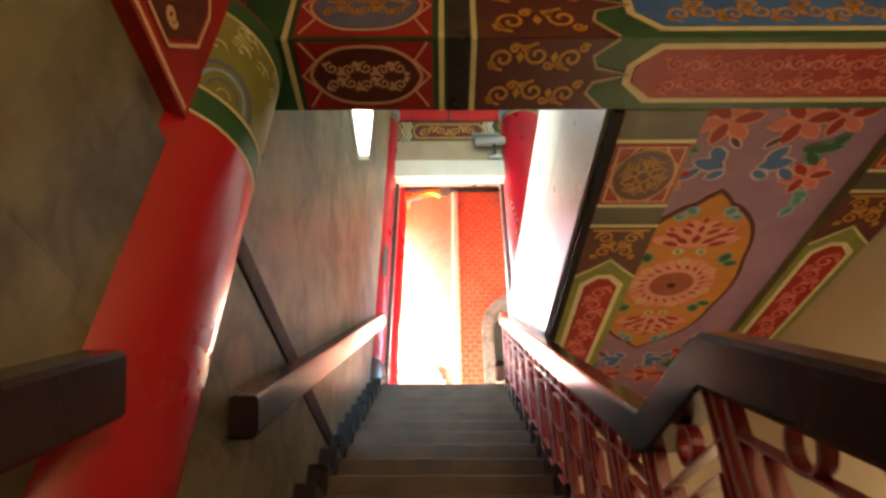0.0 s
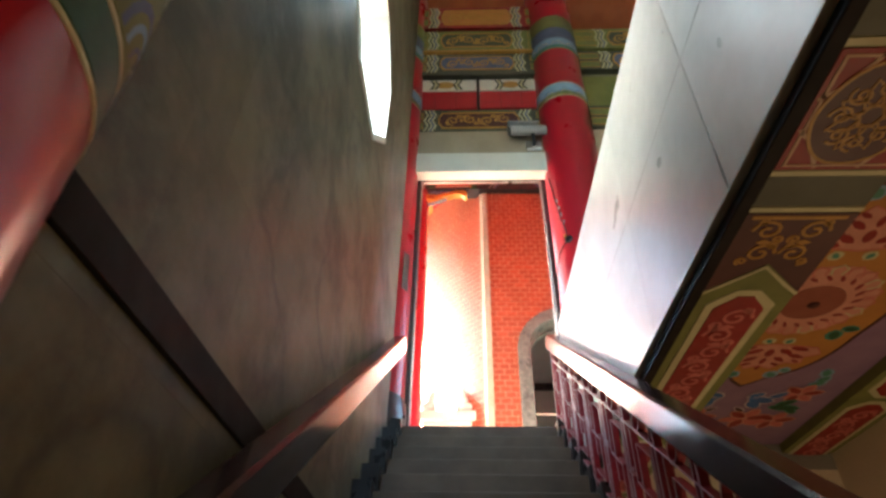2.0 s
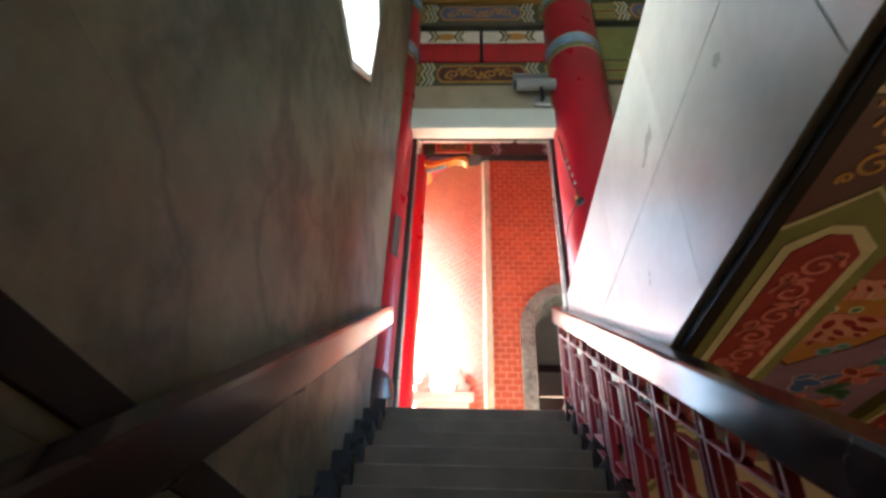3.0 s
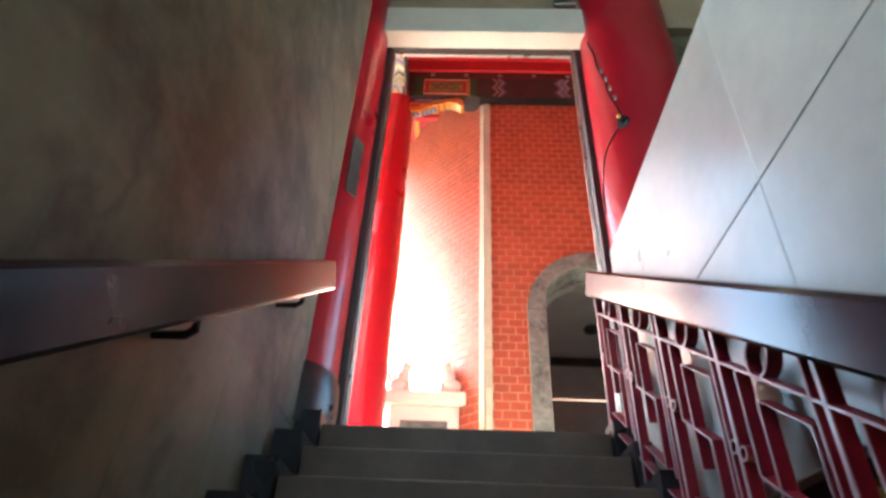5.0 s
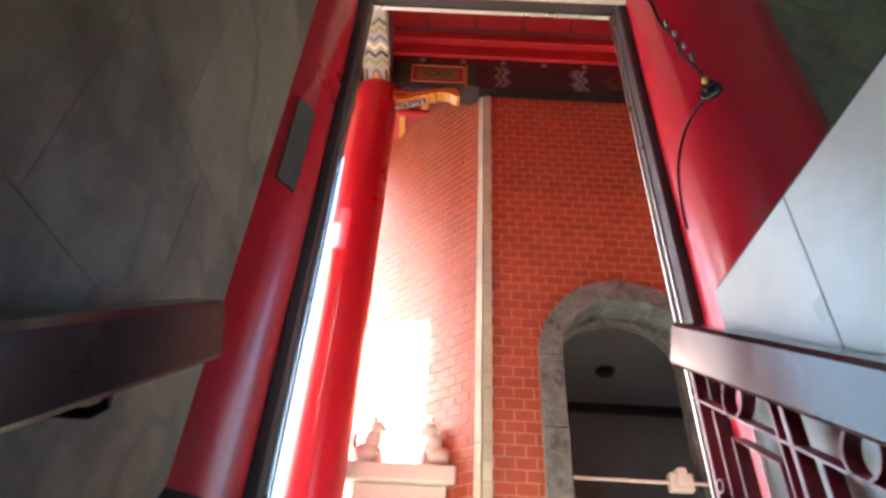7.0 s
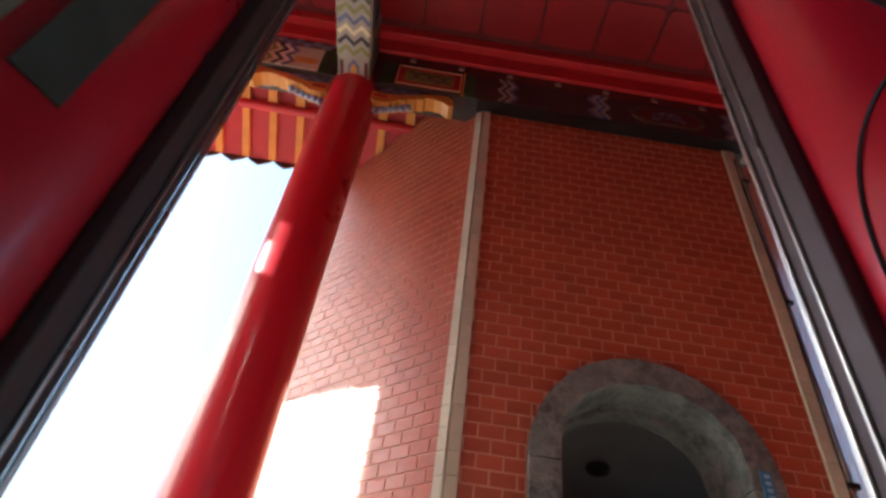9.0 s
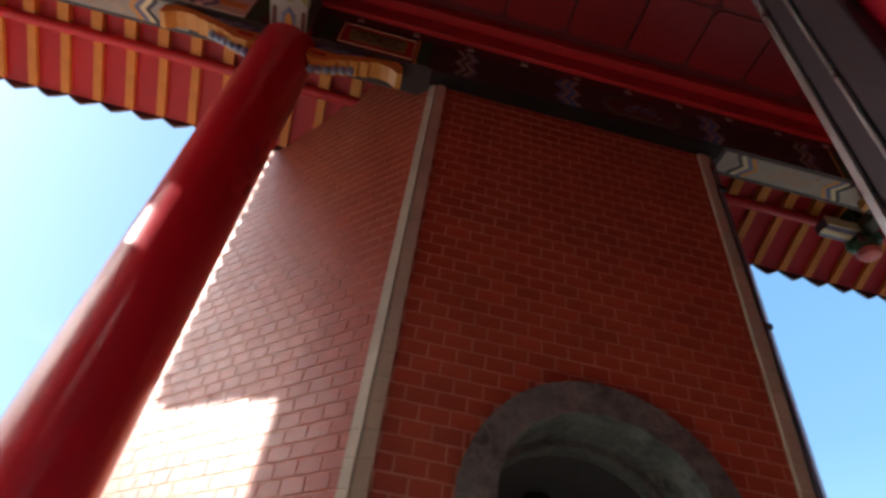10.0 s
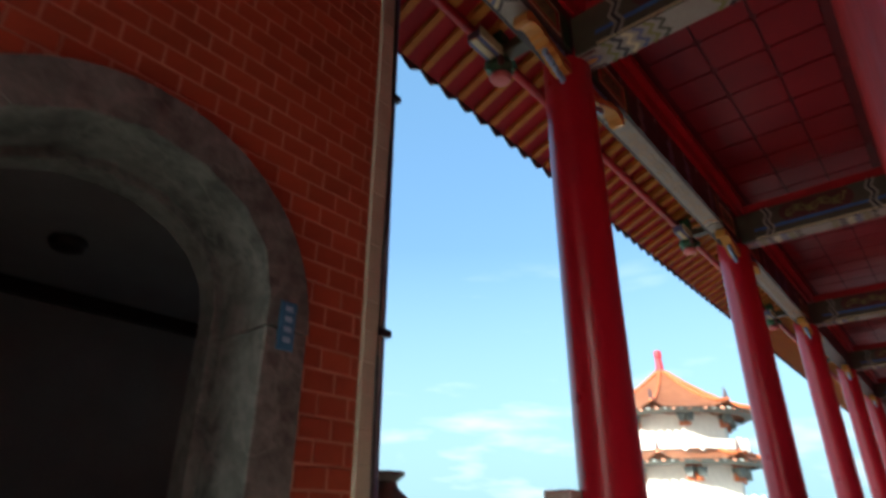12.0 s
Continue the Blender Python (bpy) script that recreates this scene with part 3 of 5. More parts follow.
def ogival(rx, ry):
    """A long scalloped field with a point at either end."""
    pts = []
    for i in range(72):
        a = 2 * math.pi * i / 72
        c, d = math.cos(a), math.sin(a)
        k = 0.96 + 0.05 * abs(math.cos(4 * a))
        tip = max(0.0, 1 - abs(c) / 0.17) * 0.11
        pts.append((rx * math.copysign(abs(c) ** 0.78, c) * k, ry * math.copysign(abs(d) ** 1.05, d) * (0.90 + tip)))
    return pts


part("border", plate(ogival(0.475, 1.06), o, u, v, 0.004), MAROON, med)
part("ground", plate(ogival(0.445, 1.02), o, u, v, 0.007), ORANGE, med)


def oval(rx, ry, n=36, cx=0.0, cy=0.0):
    return [(cx + rx * math.cos(i * 2 * math.pi / n), cy + ry * math.sin(i * 2 * math.pi / n)) for i in range(n)]


def petal(bm, x, y, r, a, lift, fat=0.5):
    c, s = math.cos(a), math.sin(a)
    pts = [(x + c * p * r - s * q * r * fat, y + s * p * r + c * q * r * fat) for p, q in ((0, 0), (0.15, 0.36), (0.45, 0.56), (0.78, 0.42), (1.0, 0.0), (0.78, -0.42), (0.45, -0.56), (0.15, -0.36))]
    plate(pts, o, u, v, 0.0015, bm, lift)


def leaf(owner, name, x, y, r, a, mat, edge, lift, fat=0.5):
    """A painted petal or leaf with a pale outline under it."""
    bm = bmesh.new()
    petal(bm, x - math.cos(a) * 0.014, y - math.sin(a) * 0.014, r + 0.028, a, lift, fat + 0.016 / r)
    ob = part(name, bm, edge, owner)
    bm = bmesh.new()
    petal(bm, x, y, r, a, lift + 0.0018, fat)
    part("fill", bm, mat, ob)


part("ring", plate(oval(0.315, 0.335), o, u, v, 0.0085), ROSE, med)
part("boss", lathe([(0.165, 0), (0.16, -0.012), (0.10, -0.02), (0.03, -0.022)], seg=32), DUSKY, med, "dusky rose centre boss", smooth=True)
part("eye", lathe([(0.034, -0.018), (0.026, -0.03), (0.008, -0.034)], seg=16), MAROON, med, smooth=True)
for i in range(20):
    a = i * 2 * math.pi / 20
    bm = bmesh.new()
    petal(bm, 0.20 * math.cos(a), 0.21 * math.sin(a), 0.06, a + 0.7, 0.0085, 0.35)
    part("ring_mark", bm, CRIMSON, med)
    loop = [(k * math.cos(a + w), k * 1.05 * math.sin(a + w)) for k, w in ((0.25, -0.10), (0.30, -0.13), (0.33, 0.0), (0.30, 0.13), (0.25, 0.10))]
    part("ring_scallop", stroke(loop, 0.010, o, u, v, 0.0015, None, 0.0085), PALE if i % 3 == 0 else PINK, med)
for sx in (-1, 1):
    for sy in (-1, 1):
        a = math.atan2(sy, sx)
        leaf(med, "leaf", sx * 0.265, sy * 0.30, 0.10, a + 0.5 * sx * sy, GREEN, TEAL, 0.0085, 0.55)
        leaf(med, "leaf", sx * 0.30, sy * 0.27, 0.085, a - 0.6 * sx * sy, GREEN, TEAL, 0.0085, 0.45)
        leaf(med, "bud", sx * 0.10, sy * 0.835, 0.075, sy * math.pi / 2 - sx * sy * 0.7, TEAL, PALE_BLUE, 0.0085, 0.7)
        leaf(med, "bud", sx * 0.16, sy * 0.80, 0.055, sy * math.pi / 2 - sx * sy * 1.5, TEAL, PALE_BLUE, 0.0085, 0.6)
        leaf(med, "bud", sx * 0.07, sy * 0.40, 0.05, sy * math.pi / 2 + sx * 0.5, TEAL, PALE, 0.0085, 0.6)
for sy in (-1, 1):
    lotus = [(0.0, 0.46), (0.26, 0.50), (0.31, 0.58), (0.23, 0.62), (0.24, 0.70), (0.13, 0.70), (0.08, 0.78), (0.0, 0.74)]
    lotus = [(a, b * sy) for a, b in lotus] + [(-a, b * sy) for a, b in lotus[-2:0:-1]]
    part("lotus", plate(lotus, o, u, v, 0.0085), ROSE, med)
    part("lotus_edge", stroke(lotus, 0.010, o, u, v, 0.0015, None, 0.0087, closed=True), PINK, med)
    up = sy * math.pi / 2
    bits = [(0.0, 0.52, 0.10, up, 0.5), (0.0, 0.635, 0.085, up, 0.4), (0.0, 0.74, 0.06, up, 0.45)]
    for sx in (-1, 1):
        bits += [(sx * x, y, r, up - sx * sy * k, fat) for x, y, r, k, fat in ((0.05, 0.52, 0.11, 0.95, 0.4), (0.10, 0.495, 0.13, 1.25, 0.33), (0.05, 0.62, 0.10, 0.9, 0.38), (0.12, 0.59, 0.12, 1.2, 0.33), (0.06, 0.70, 0.07, 1.0, 0.4), (0.17, 0.66, 0.06, 1.1, 0.4))]
    for x, y, r, a, fat in bits:
        bm = bmesh.new()
        petal(bm, x, sy * y, r, a, 0.0088, fat)
        part("petal", bm, CRIMSON, med)
# sprays at both ends of the panel: blue scrolls, red blossoms and green leaves, outlined in pale lilac
for sy in (-1, 1):
    spray = thing("ceiling_spray", "painted spray of red blossoms, blue scrolls and green leaves", "ceiling painting", "ceiling sprays", at=(1.75, 3.80 + sy * 1.40, CZ))
    up = sy * math.pi / 2
    for sx in (-1, 1):
        out = 0 if sx > 0 else math.pi
        q = 0.0025
        for x, y, r, a, fat in ((0.10, -0.14, 0.20, 0.25, 0.42), (0.13, -0.10, 0.15, 1.0, 0.5), (0.24, -0.15, 0.14, -0.75, 0.42), (0.09, -0.17, 0.11, -0.6, 0.5)):
            leaf(spray, "blue_scroll", sx * x, sy * y, r, out + sx * sy * a, BLUE, PALE_LILAC, q, fat)
            q += 0.0007
        leaf(spray, "dark_curl", sx * 0.07, sy * 0.02, 0.11, out + sx * sy * 0.8, MAROON, PALE_LILAC, 0.0025, 0.3)
        for x, y, r, a, fat in ((0.30, 0.0, 0.22, 0.12, 0.30), (0.34, -0.02, 0.14, -0.8, 0.4), (0.44, 0.02, 0.12, 0.9, 0.35)):
            leaf(spray, "leaf", sx * x, sy * y, r, out + sx * sy * a, GREEN, TEAL, q, fat)
            q += 0.0007
        for cx, cy, r in ((0.42, -0.22, 0.13), (0.20, 0.22, 0.16), (0.42, 0.26, 0.14)):
            for k in range(6):
                leaf(spray, "blossom_petal", sx * cx + 0.02 * math.cos(k * 1.047), sy * cy + 0.02 * math.sin(k * 1.047), r, k * 1.047 + 0.3, CRIMSON if k % 2 else PINK, ROSE, 0.0025 + 0.0006 * k, 0.42)
        for x, y, a in ((0.46, -0.40, 1.9), (0.42, -0.36, 2.7), (0.47, -0.50, 1.2)):
            leaf(spray, "pale_leaf", sx * x, sy * y, 0.10, out + sx * -sy * (math.pi - a), TEAL, PALE_BLUE, 0.0025, 0.5)

# ---- band and beam on the left wall ----
setting("wall_band", box(XL - 0.03, XL + 0.012, 1.41, 4.10, 2.81, 2.915, bevel=0.004), BAND, "dark stone band let into the stair wall", "trim")
lb = setting("left_beam", box(XL - 0.03, XL + 0.02, -4.2, 1.21, 2.87, CEIL + 0.45), CRIMSON, "red painted beam along the wall with maroon panels", "beam")
o = (XL + 0.02, 0, 2.87)
for a0, a1 in ((0.36, 1.17), (-0.94, 0.26)):
    part("panel", plate(plaque(a0 + 0.10, a1 - 0.08, 0.09, 0.56, 0.12, 0.12), o, UY, UZ, 0.004), MAROON, lb)
    bm = stroke(plaque(a0 + 0.08, a1 - 0.06, 0.075, 0.575, 0.12, 0.12), 0.014, o, UY, UZ, 0.003, None, 0.004, closed=True)
    stroke([(a0, 0.02), (a1, 0.02)], 0.018, o, UY, UZ, 0.004, bm)
    part("border_line", bm, PINKLINE, lb)
    part("scrollwork", scroll_row(a0 + 0.2, a1 - 0.18, 0.12, 0.53, o, UY, UZ, rows=2), PINKLINE, lb)


# ---- columns ----
def column(name, x, y, r, z0, z1, label, base_h=0.0, group=""):
    c = thing(name, label, "column", group, at=(x, y, z0))
    h = z1 - z0
    part("shaft", lathe([(r, base_h), (r, h * 0.3), (r * 0.985, h * 0.7), (r * 0.96, h)], seg=56), RED, c, smooth=True)
    if base_h:
        part("base", lathe([(r * 1.05, 0), (r * 1.07, base_h * 0.5), (r * 1.05, base_h * 0.9), (r * 1.01, base_h)], seg=56), BLACK, c, "black painted column base", smooth=True)
    return c


def capital(c, r, z, bands):
    """Painted bands round a shaft, each a thin sleeve: height, material."""
    for h, m in bands:
        part("painted_band", lathe([(r, z), (r + 0.004, z + 0.002), (r + 0.004, z + h - 0.002), (r, z + h)], seg=56, caps=False), m, c, smooth=True)
        z += h
    return z


def arcs_on(c, r, z, n, size, mats, flip=1):
    """Nested painted arcs round a shaft, as clouds or waves."""
    for j, m in enumerate(mats):
        bm = bmesh.new()
        for i in range(n):
            th0 = 2 * math.pi * (i + 0.5) / n
            k = size * (1 - 0.27 * j)
            rows = []
            for q in range(11):
                a = math.pi * q / 10
                for w in (1.0, 0.86):
                    th = th0 + k * w * math.cos(a) / r
                    rr = r + 0.006 + 0.0015 * j
                    rows.append(bm.verts.new((rr * math.cos(th), rr * math.sin(th), z + flip * k * w * 1.15 * math.sin(a))))
            for q in range(10):
                bm.faces.new((rows[2 * q], rows[2 * q + 1], rows[2 * q + 3], rows[2 * q + 2]))
        part("painted_arcs", bm, m, c)


col_stair = column("stair_column", -1.0, 1.45, 0.345, 0.0, CEIL, "glossy red round column beside the stair with painted capital", 0.25)
rs = 0.335
capital(col_stair, rs, 2.91, [(0.014, PALE), (0.10, GREEN), (0.016, PALE), (0.39, OLIVE), (0.014, PALE), (0.09, GREEN)])
arcs_on(col_stair, rs, 3.045, 5, 0.135, [GREY_BLUE, PALE_BLUE, GREY_BLUE, PALE])
bm = bmesh.new()
for i in range(60):
    th0, zz = random.uniform(0, 2 * math.pi), random.uniform(3.20, 3.40)
    rr, pts = rs + 0.006, []
    for q in range(9):
        a = q / 8 * 5
        k = 0.035 * (1 - q / 11)
        pts.append((th0 + k * math.cos(a) / rs, zz + k * math.sin(a)))
    row = []
    for th, z in pts:
        row += [bm.verts.new((rr * math.cos(th), rr * math.sin(th), z)), bm.verts.new((rr * math.cos(th), rr * math.sin(th), z + 0.009))]
    for q in range(8):
        bm.faces.new((row[2 * q], row[2 * q + 1], row[2 * q + 3], row[2 * q + 2]))
part("scrollwork", bm, PALE, col_stair)

for x in (1.145, -1.02):
    c = column("door_column", x, 6.10, 0.33, TOP, 11.2, "tall glossy red column beside the door with painted bands", 0.30, "columns beside the door")
    z = 8.30 - TOP
    capital(c, 0.324, z, [(0.02, PALE), (0.07, OLIVE), (0.17, PALE_BLUE), (0.015, PALE)])
    arcs_on(c, 0.326, z + 0.05, 10, 0.085, [BLUE, PALE, TEAL])
    z = 9.30 - TOP
    capital(c, 0.322, z, [(0.02, GOLD), (0.08, TEAL), (0.16, PALE_BLUE), (0.25, GREY_BLUE), (0.3, OLIVE)])
    arcs_on(c, 0.324, z + 0.08, 10, 0.085, [PALE, BLUE, PALE])

# pier added out of view; its shadow bounds the sun patch on the tower
pier = thing("shadow_pier", "unseen square red pier added to cast shade on the tower", "pier", at=(-5.0, 8.28, TOP))
part("shaft", box(-0.2, 0.2, -0.29, 0.345, 0, 4.78, bevel=0.01), RED_DULL, pier)
part("upper_shaft", box(-0.2, 0.2, 0.025, 0.345, 4.782, 5.32, bevel=0.01), RED_DULL, pier)
part("base", box(-0.23, 0.23, -0.32, 0.375, 0.001, 0.25, bevel=0.01), BLACK, pier)
for i, x in enumerate(COL_X[1:]):
    c = column("gallery_column", x, WALL_Y + 0.02, 0.203 if x > 0 else 0.212, TOP, 8.93, "slender red lacquered column of the outer gallery", 0.2, "gallery columns")

# ---- door bay ----
door = thing("door_1", "tall open doorway in a dark wooden frame with steel edges", "door", kind="structure")
for x0, x1, s in ((-0.73, -0.655, 1), (0.78, 0.855, -1)):
    part("jamb", box(x0, x1, 6.165, 6.29, TOP, 7.40, bevel=0.006), WOOD_DARK if s > 0 else JAMB, door)
    xi = x1 if s > 0 else x0
    for y0, y1 in ((6.285, 6.30), (6.235, 6.243)):
        part("steel_edge", box(min(xi, xi + s * 0.010), max(xi, xi + s * 0.010), y0, y1, TOP, 7.281, bevel=0.002), STEEL, door, "bright steel edge strip")
part("head", box(-0.655, 0.78, 6.157, 6.29, 7.292, 7.56, bevel=0.006), WOOD_DARK, door)
part("steel_edge", box(-0.655, 0.78, 6.275, 6.30, 7.282, 7.291, bevel=0.002), STEEL, door, "bright steel edge strip")
part("sill", box(-0.80, 0.90, 6.04, 6.32, TOP + 0.001, TOP + 0.03, bevel=0.006), STEP, door)

stack = thing("lintel_boards", "boards and painted beams stacked above the door", "lintel", kind="structure")
part("white_board", box(-0.80, 0.90, 6.0, 6.155, 7.20, 7.51, bevel=0.006), WHITE, stack, "off-white board above the door")
part("tan_board", box(-0.80, 0.90, 6.03, 6.155, 7.515, 7.93, bevel=0.004), TAN, stack)


def painted_beam(owner, x0, x1, y, z0, z1, ground, mid_m, mid_line, zig, back=True, zn=2):
    """A beam face towards -y: a bordered middle panel with scrolls, zigzag bands at both ends."""
    o = (0, y, 0)
    if back:
        part("beam", box(x0, x1, y, y + 0.10, z0, z1), ground, owner)
    L, h = x1 - x0, z1 - z0
    zw = 0.026
    n = len(zig)
    for a, flip in ((x0 + L * 0.13, 1), (x1 - L * 0.13, -1)):
        zigzag(a - flip * n * zw / 2 if flip > 0 else a - n * zw / 2, z0 + 0.01, z1 - 0.01, 0.045 * flip, o, UX, UZ, zig, zw, owner, n=zn)
    a0, a1 = x0 + L * 0.13 + 0.13, x1 - L * 0.13 - 0.13
    part("border_line", plate(plaque(a0 - 0.02, a1 + 0.02, z0 + h * 0.13, z1 - h * 0.13, 0.05, 0.05), o, UX, UZ, 0.004), mid_line, owner)
    part("panel", plate(plaque(a0, a1, z0 + h * 0.2, z1 - h * 0.2, 0.05, 0.05), o, UX, UZ, 0.007), mid_m, owner)
    part("scrollwork", scroll_row(a0 + 0.06, a1 - 0.06, z0 + h * 0.24, z1 - h * 0.24, o, UX, UZ, lift=0.007), mid_line, owner)
    for a0, a1 in ((x0 + 0.01, x0 + L * 0.13 - n * zw / 2 - 0.015), (x1 - L * 0.13 + n * zw / 2 + 0.05, x1 - 0.01)):
        if a1 - a0 > 0.05:
            for k in (0.12, 0.56):
                part("panel", plate(rect(a0, a1, z0 + h * k, z0 + h * (k + 0.30)), o, UX, UZ, 0.004), OLIVE, owner)
                part("border_line", stroke(rect(a0, a1, z0 + h * k, z0 + h * (k + 0.30)), 0.012, o, UX, UZ, 0.003, None, 0.004, closed=True), GOLD, owner)


ZIG = [PALE, BLACK, PALE, GREY_BLUE, PALE]
painted_beam(stack, -0.80, 0.90, 6.04, 7.94, 8.36, DULL_GREEN, MAROON, GOLD, ZIG)
for x0, x1 in ((-0.80, 0.035), (0.075, 0.90)):
    part("red_panel", box(x0, x1, 6.07, 6.155, 8.42, 8.78, bevel=0.004), RED_DULL, stack, "bright red panel")
    part("white_panel", box(x0, x1, 6.06, 6.155, 8.785, 9.02, bevel=0.004), WHITE, stack)
    zigzag((x0 + x1) / 2 - 0.2, 8.80, 9.0, 0.05, (0, 6.06, 0), UX, UZ, [BLACK, PALE, DULL_GREEN], 0.03, stack, n=1)
    zigzag((x0 + x1) / 2 + 0.16, 8.80, 9.0, -0.05, (0, 6.06, 0), UX, UZ, [DULL_GREEN, PALE, BLACK], 0.03, stack, n=1)
    part("panel", plate(lens((x0 + x1) / 2, 8.9, 0.12, 0.07), (0, 6.06, 0), UX, UZ, 0.004), GOLD, stack)
    for k in (1, 2):
        part("batten", box(x0 + (x1 - x0) * k / 3 - 0.008, x0 + (x1 - x0) * k / 3 + 0.008, 6.064, 6.075, 8.43, 8.77), CRIMSON, stack)
part("mullion", box(0.04, 0.07, 6.03, 6.155, 8.40, 9.04, bevel=0.004), WOOD_DARK, stack)
part("moulding", box(-0.80, 0.90, 6.0, 6.155, 9.05, 9.12, bevel=0.01), DULL_GREEN, stack)
painted_beam(stack, -0.80, 0.90, 6.02, 9.13, 9.55, DULL_GREEN, GREY_BLUE, GOLD, ZIG, zn=2)
part("moulding", box(-0.80, 0.90, 5.98, 6.155, 9.56, 9.61, bevel=0.01), GOLD, stack)
painted_beam(stack, -0.80, 0.90, 6.0, 9.62, 10.10, OLIVE, DULL_GREEN, GOLD, ZIG, zn=2)
painted_beam(stack, -0.80, 0.90, 5.98, 10.15, 10.7, CRIMSON, ORANGE, GOLD, ZIG, zn=2)
side = thing("side_lintel", "painted beams beside the door column, green and gold", "lintel", kind="structure")
part("board", box(1.46, 4.2, 6.02, 6.115, 7.3, 7.93), TAN, side)
painted_beam(side, 1.46, 4.2, 6.0, 7.95, 8.36, DULL_GREEN, MAROON, GOLD, ZIG)
part("panel_board", box(1.46, 4.2, 6.04, 6.115, 8.4, 9.02), OLIVE, side)
painted_beam(side, 1.46, 4.2, 6.0, 9.13, 9.55, DULL_GREEN, GREY_BLUE, GOLD, ZIG)
painted_beam(side, 1.46, 4.2, 6.0, 9.62, 10.10, OLIVE, DULL_GREEN, GOLD, ZIG)

cctv = thing("security_camera", "grey bullet security camera on a bracket above the door", "camera", at=(0.62, 5.87, 7.76))
cctv.scale = (1.45, 1.45, 1.45)
bm = bmesh.new()
sweep([(-0.14, 0.0, -0.01), (0.16, 0.03, 0.03)], circle_profile(0.045, 16), bm)
part("housing", bm, GREY_DARK, cctv, smooth=True)
part("hood", box(-0.16, 0.10, -0.055, 0.055, 0.045, 0.058, bevel=0.004), GREY_DARK, cctv)
part("lens", sweep([(-0.155, 0, -0.012), (-0.138, 0, -0.01)], circle_profile(0.036, 16)), BLACK, cctv, "black glass lens")
part("bracket", sweep([(0.05, 0.01, -0.03), (0.06, 0.05, -0.10), (0.06, 0.10, -0.10)], circle_profile(0.014, 8)), IRON, cctv)
part("junction_box", box(0.0, 0.12, 0.075, 0.10, -0.15, -0.05, bevel=0.006), STEEL, cctv)

# fittings on the door columns
def on_column(th, z, r=0.335, cx=1.145, cy=6.10):
    return (cx + r * math.cos(radians(th)), cy + r * math.sin(radians(th)), z)


lamp = thing("wall_socket", "small black lamp socket on the red column with a cable", "fitting")
part("plate", lathe([(0.045, -0.0), (0.042, 0.012), (0.02, 0.02)], seg=20), BLACK, lamp, smooth=True)
lamp.matrix_world = Matrix.Translation(on_column(230, 6.05, 0.328)) @ pose(0, 0, 0, 90, 0, -40)
part("holder", lathe([(0.022, 0.018), (0.024, 0.05), (0.015, 0.055)], seg=16), IRON, lamp, smooth=True)
part("bulb", lathe([(0.012, 0.055), (0.016, 0.07), (0.010, 0.085), (0.002, 0.09)], seg=14), GOLD, lamp, "small brass bulb", smooth=True)

cable = thing("lamp_cable", "thin dark cable running down the red column", "cable")
pts = [on_column(229 - 28 * (q / 16) ** 0.9 + 1.2 * math.sin(q * 1.1), 6.10 + q * 0.06, 0.333) for q in range(17)]
part("upper_run", sweep(pts, circle_profile(0.006, 6)), IRON, cable)
pts = [on_column(228 - 48 * math.sin(q / 15 * math.pi / 2), 6.03 - 0.012 * q - 0.0015 * q * q, 0.333) for q in range(16)]
part("lower_run", sweep(pts, circle_profile(0.005, 6)), IRON, cable)
for q in range(4):
    p = on_column(226 - q * 3.6, 6.30 + q * 0.11, 0.334)
    part("clip", box(p[0] - 0.008, p[0] + 0.008, p[1] - 0.006, p[1] + 0.006, p[2] - 0.022, p[2] + 0.022, bevel=0.002), STEEL, cable, "pale cable clip")

notice = thing("notice_plate", "narrow dark grey metal plate on the red column", "plate", at=(-0.741, 5.924, 5.705))
part("plate", plate(rect(-0.048, 0.048, -0.225, 0.225), (0, 0, 0), Vector((0.53, 0.848, 0)), UZ, 0.007), PLATE_GREY, notice)

sign = thing("framed_sign", "small framed sign box with a grey face on a column", "sign", at=(0.981, 6.377, 5.75))
u = Vector((-0.883, -0.469, 0))
part("board", plate(rect(-0.050, 0.050, -0.069, 0.069), (0, 0, 0), u, UZ, 0.010), SIGN_FRAME, sign)
bm = bmesh.new()
for r_ in (rect(-0.050, 0.050, 0.059, 0.069), rect(-0.050, 0.050, -0.069, -0.059), rect(-0.050, -0.040, -0.059, 0.059), rect(0.040, 0.050, -0.059, 0.059)):
    plate(r_, (0, 0, 0), u, UZ, 0.004, bm, 0.010)
part("frame", bm, SIGN_FRAME, sign, "pale worn frame")
part("face", plate(rect(-0.040, 0.040, -0.059, 0.059), (0, 0, 0), u, UZ, 0.0015, None, 0.010), SIGN_FACE, sign, "glazed dark grey face")
ring_pts = [(0.004 + 0.013 * math.cos(i * math.pi / 10), 0.012 + 0.022 * math.sin(i * math.pi / 10)) for i in range(20)]
part("emblem", stroke(ring_pts, 0.006, (0, 0, 0), u, UZ, 0.001, None, 0.0115, closed=True), GREY_DARK, sign, "pale oval emblem")
part("emblem", plate(rect(-0.022, 0.022, -0.048, -0.022), (0, 0, 0), u, UZ, 0.001, None, 0.0115), GREY_BLUE, sign, "pale blue panel")

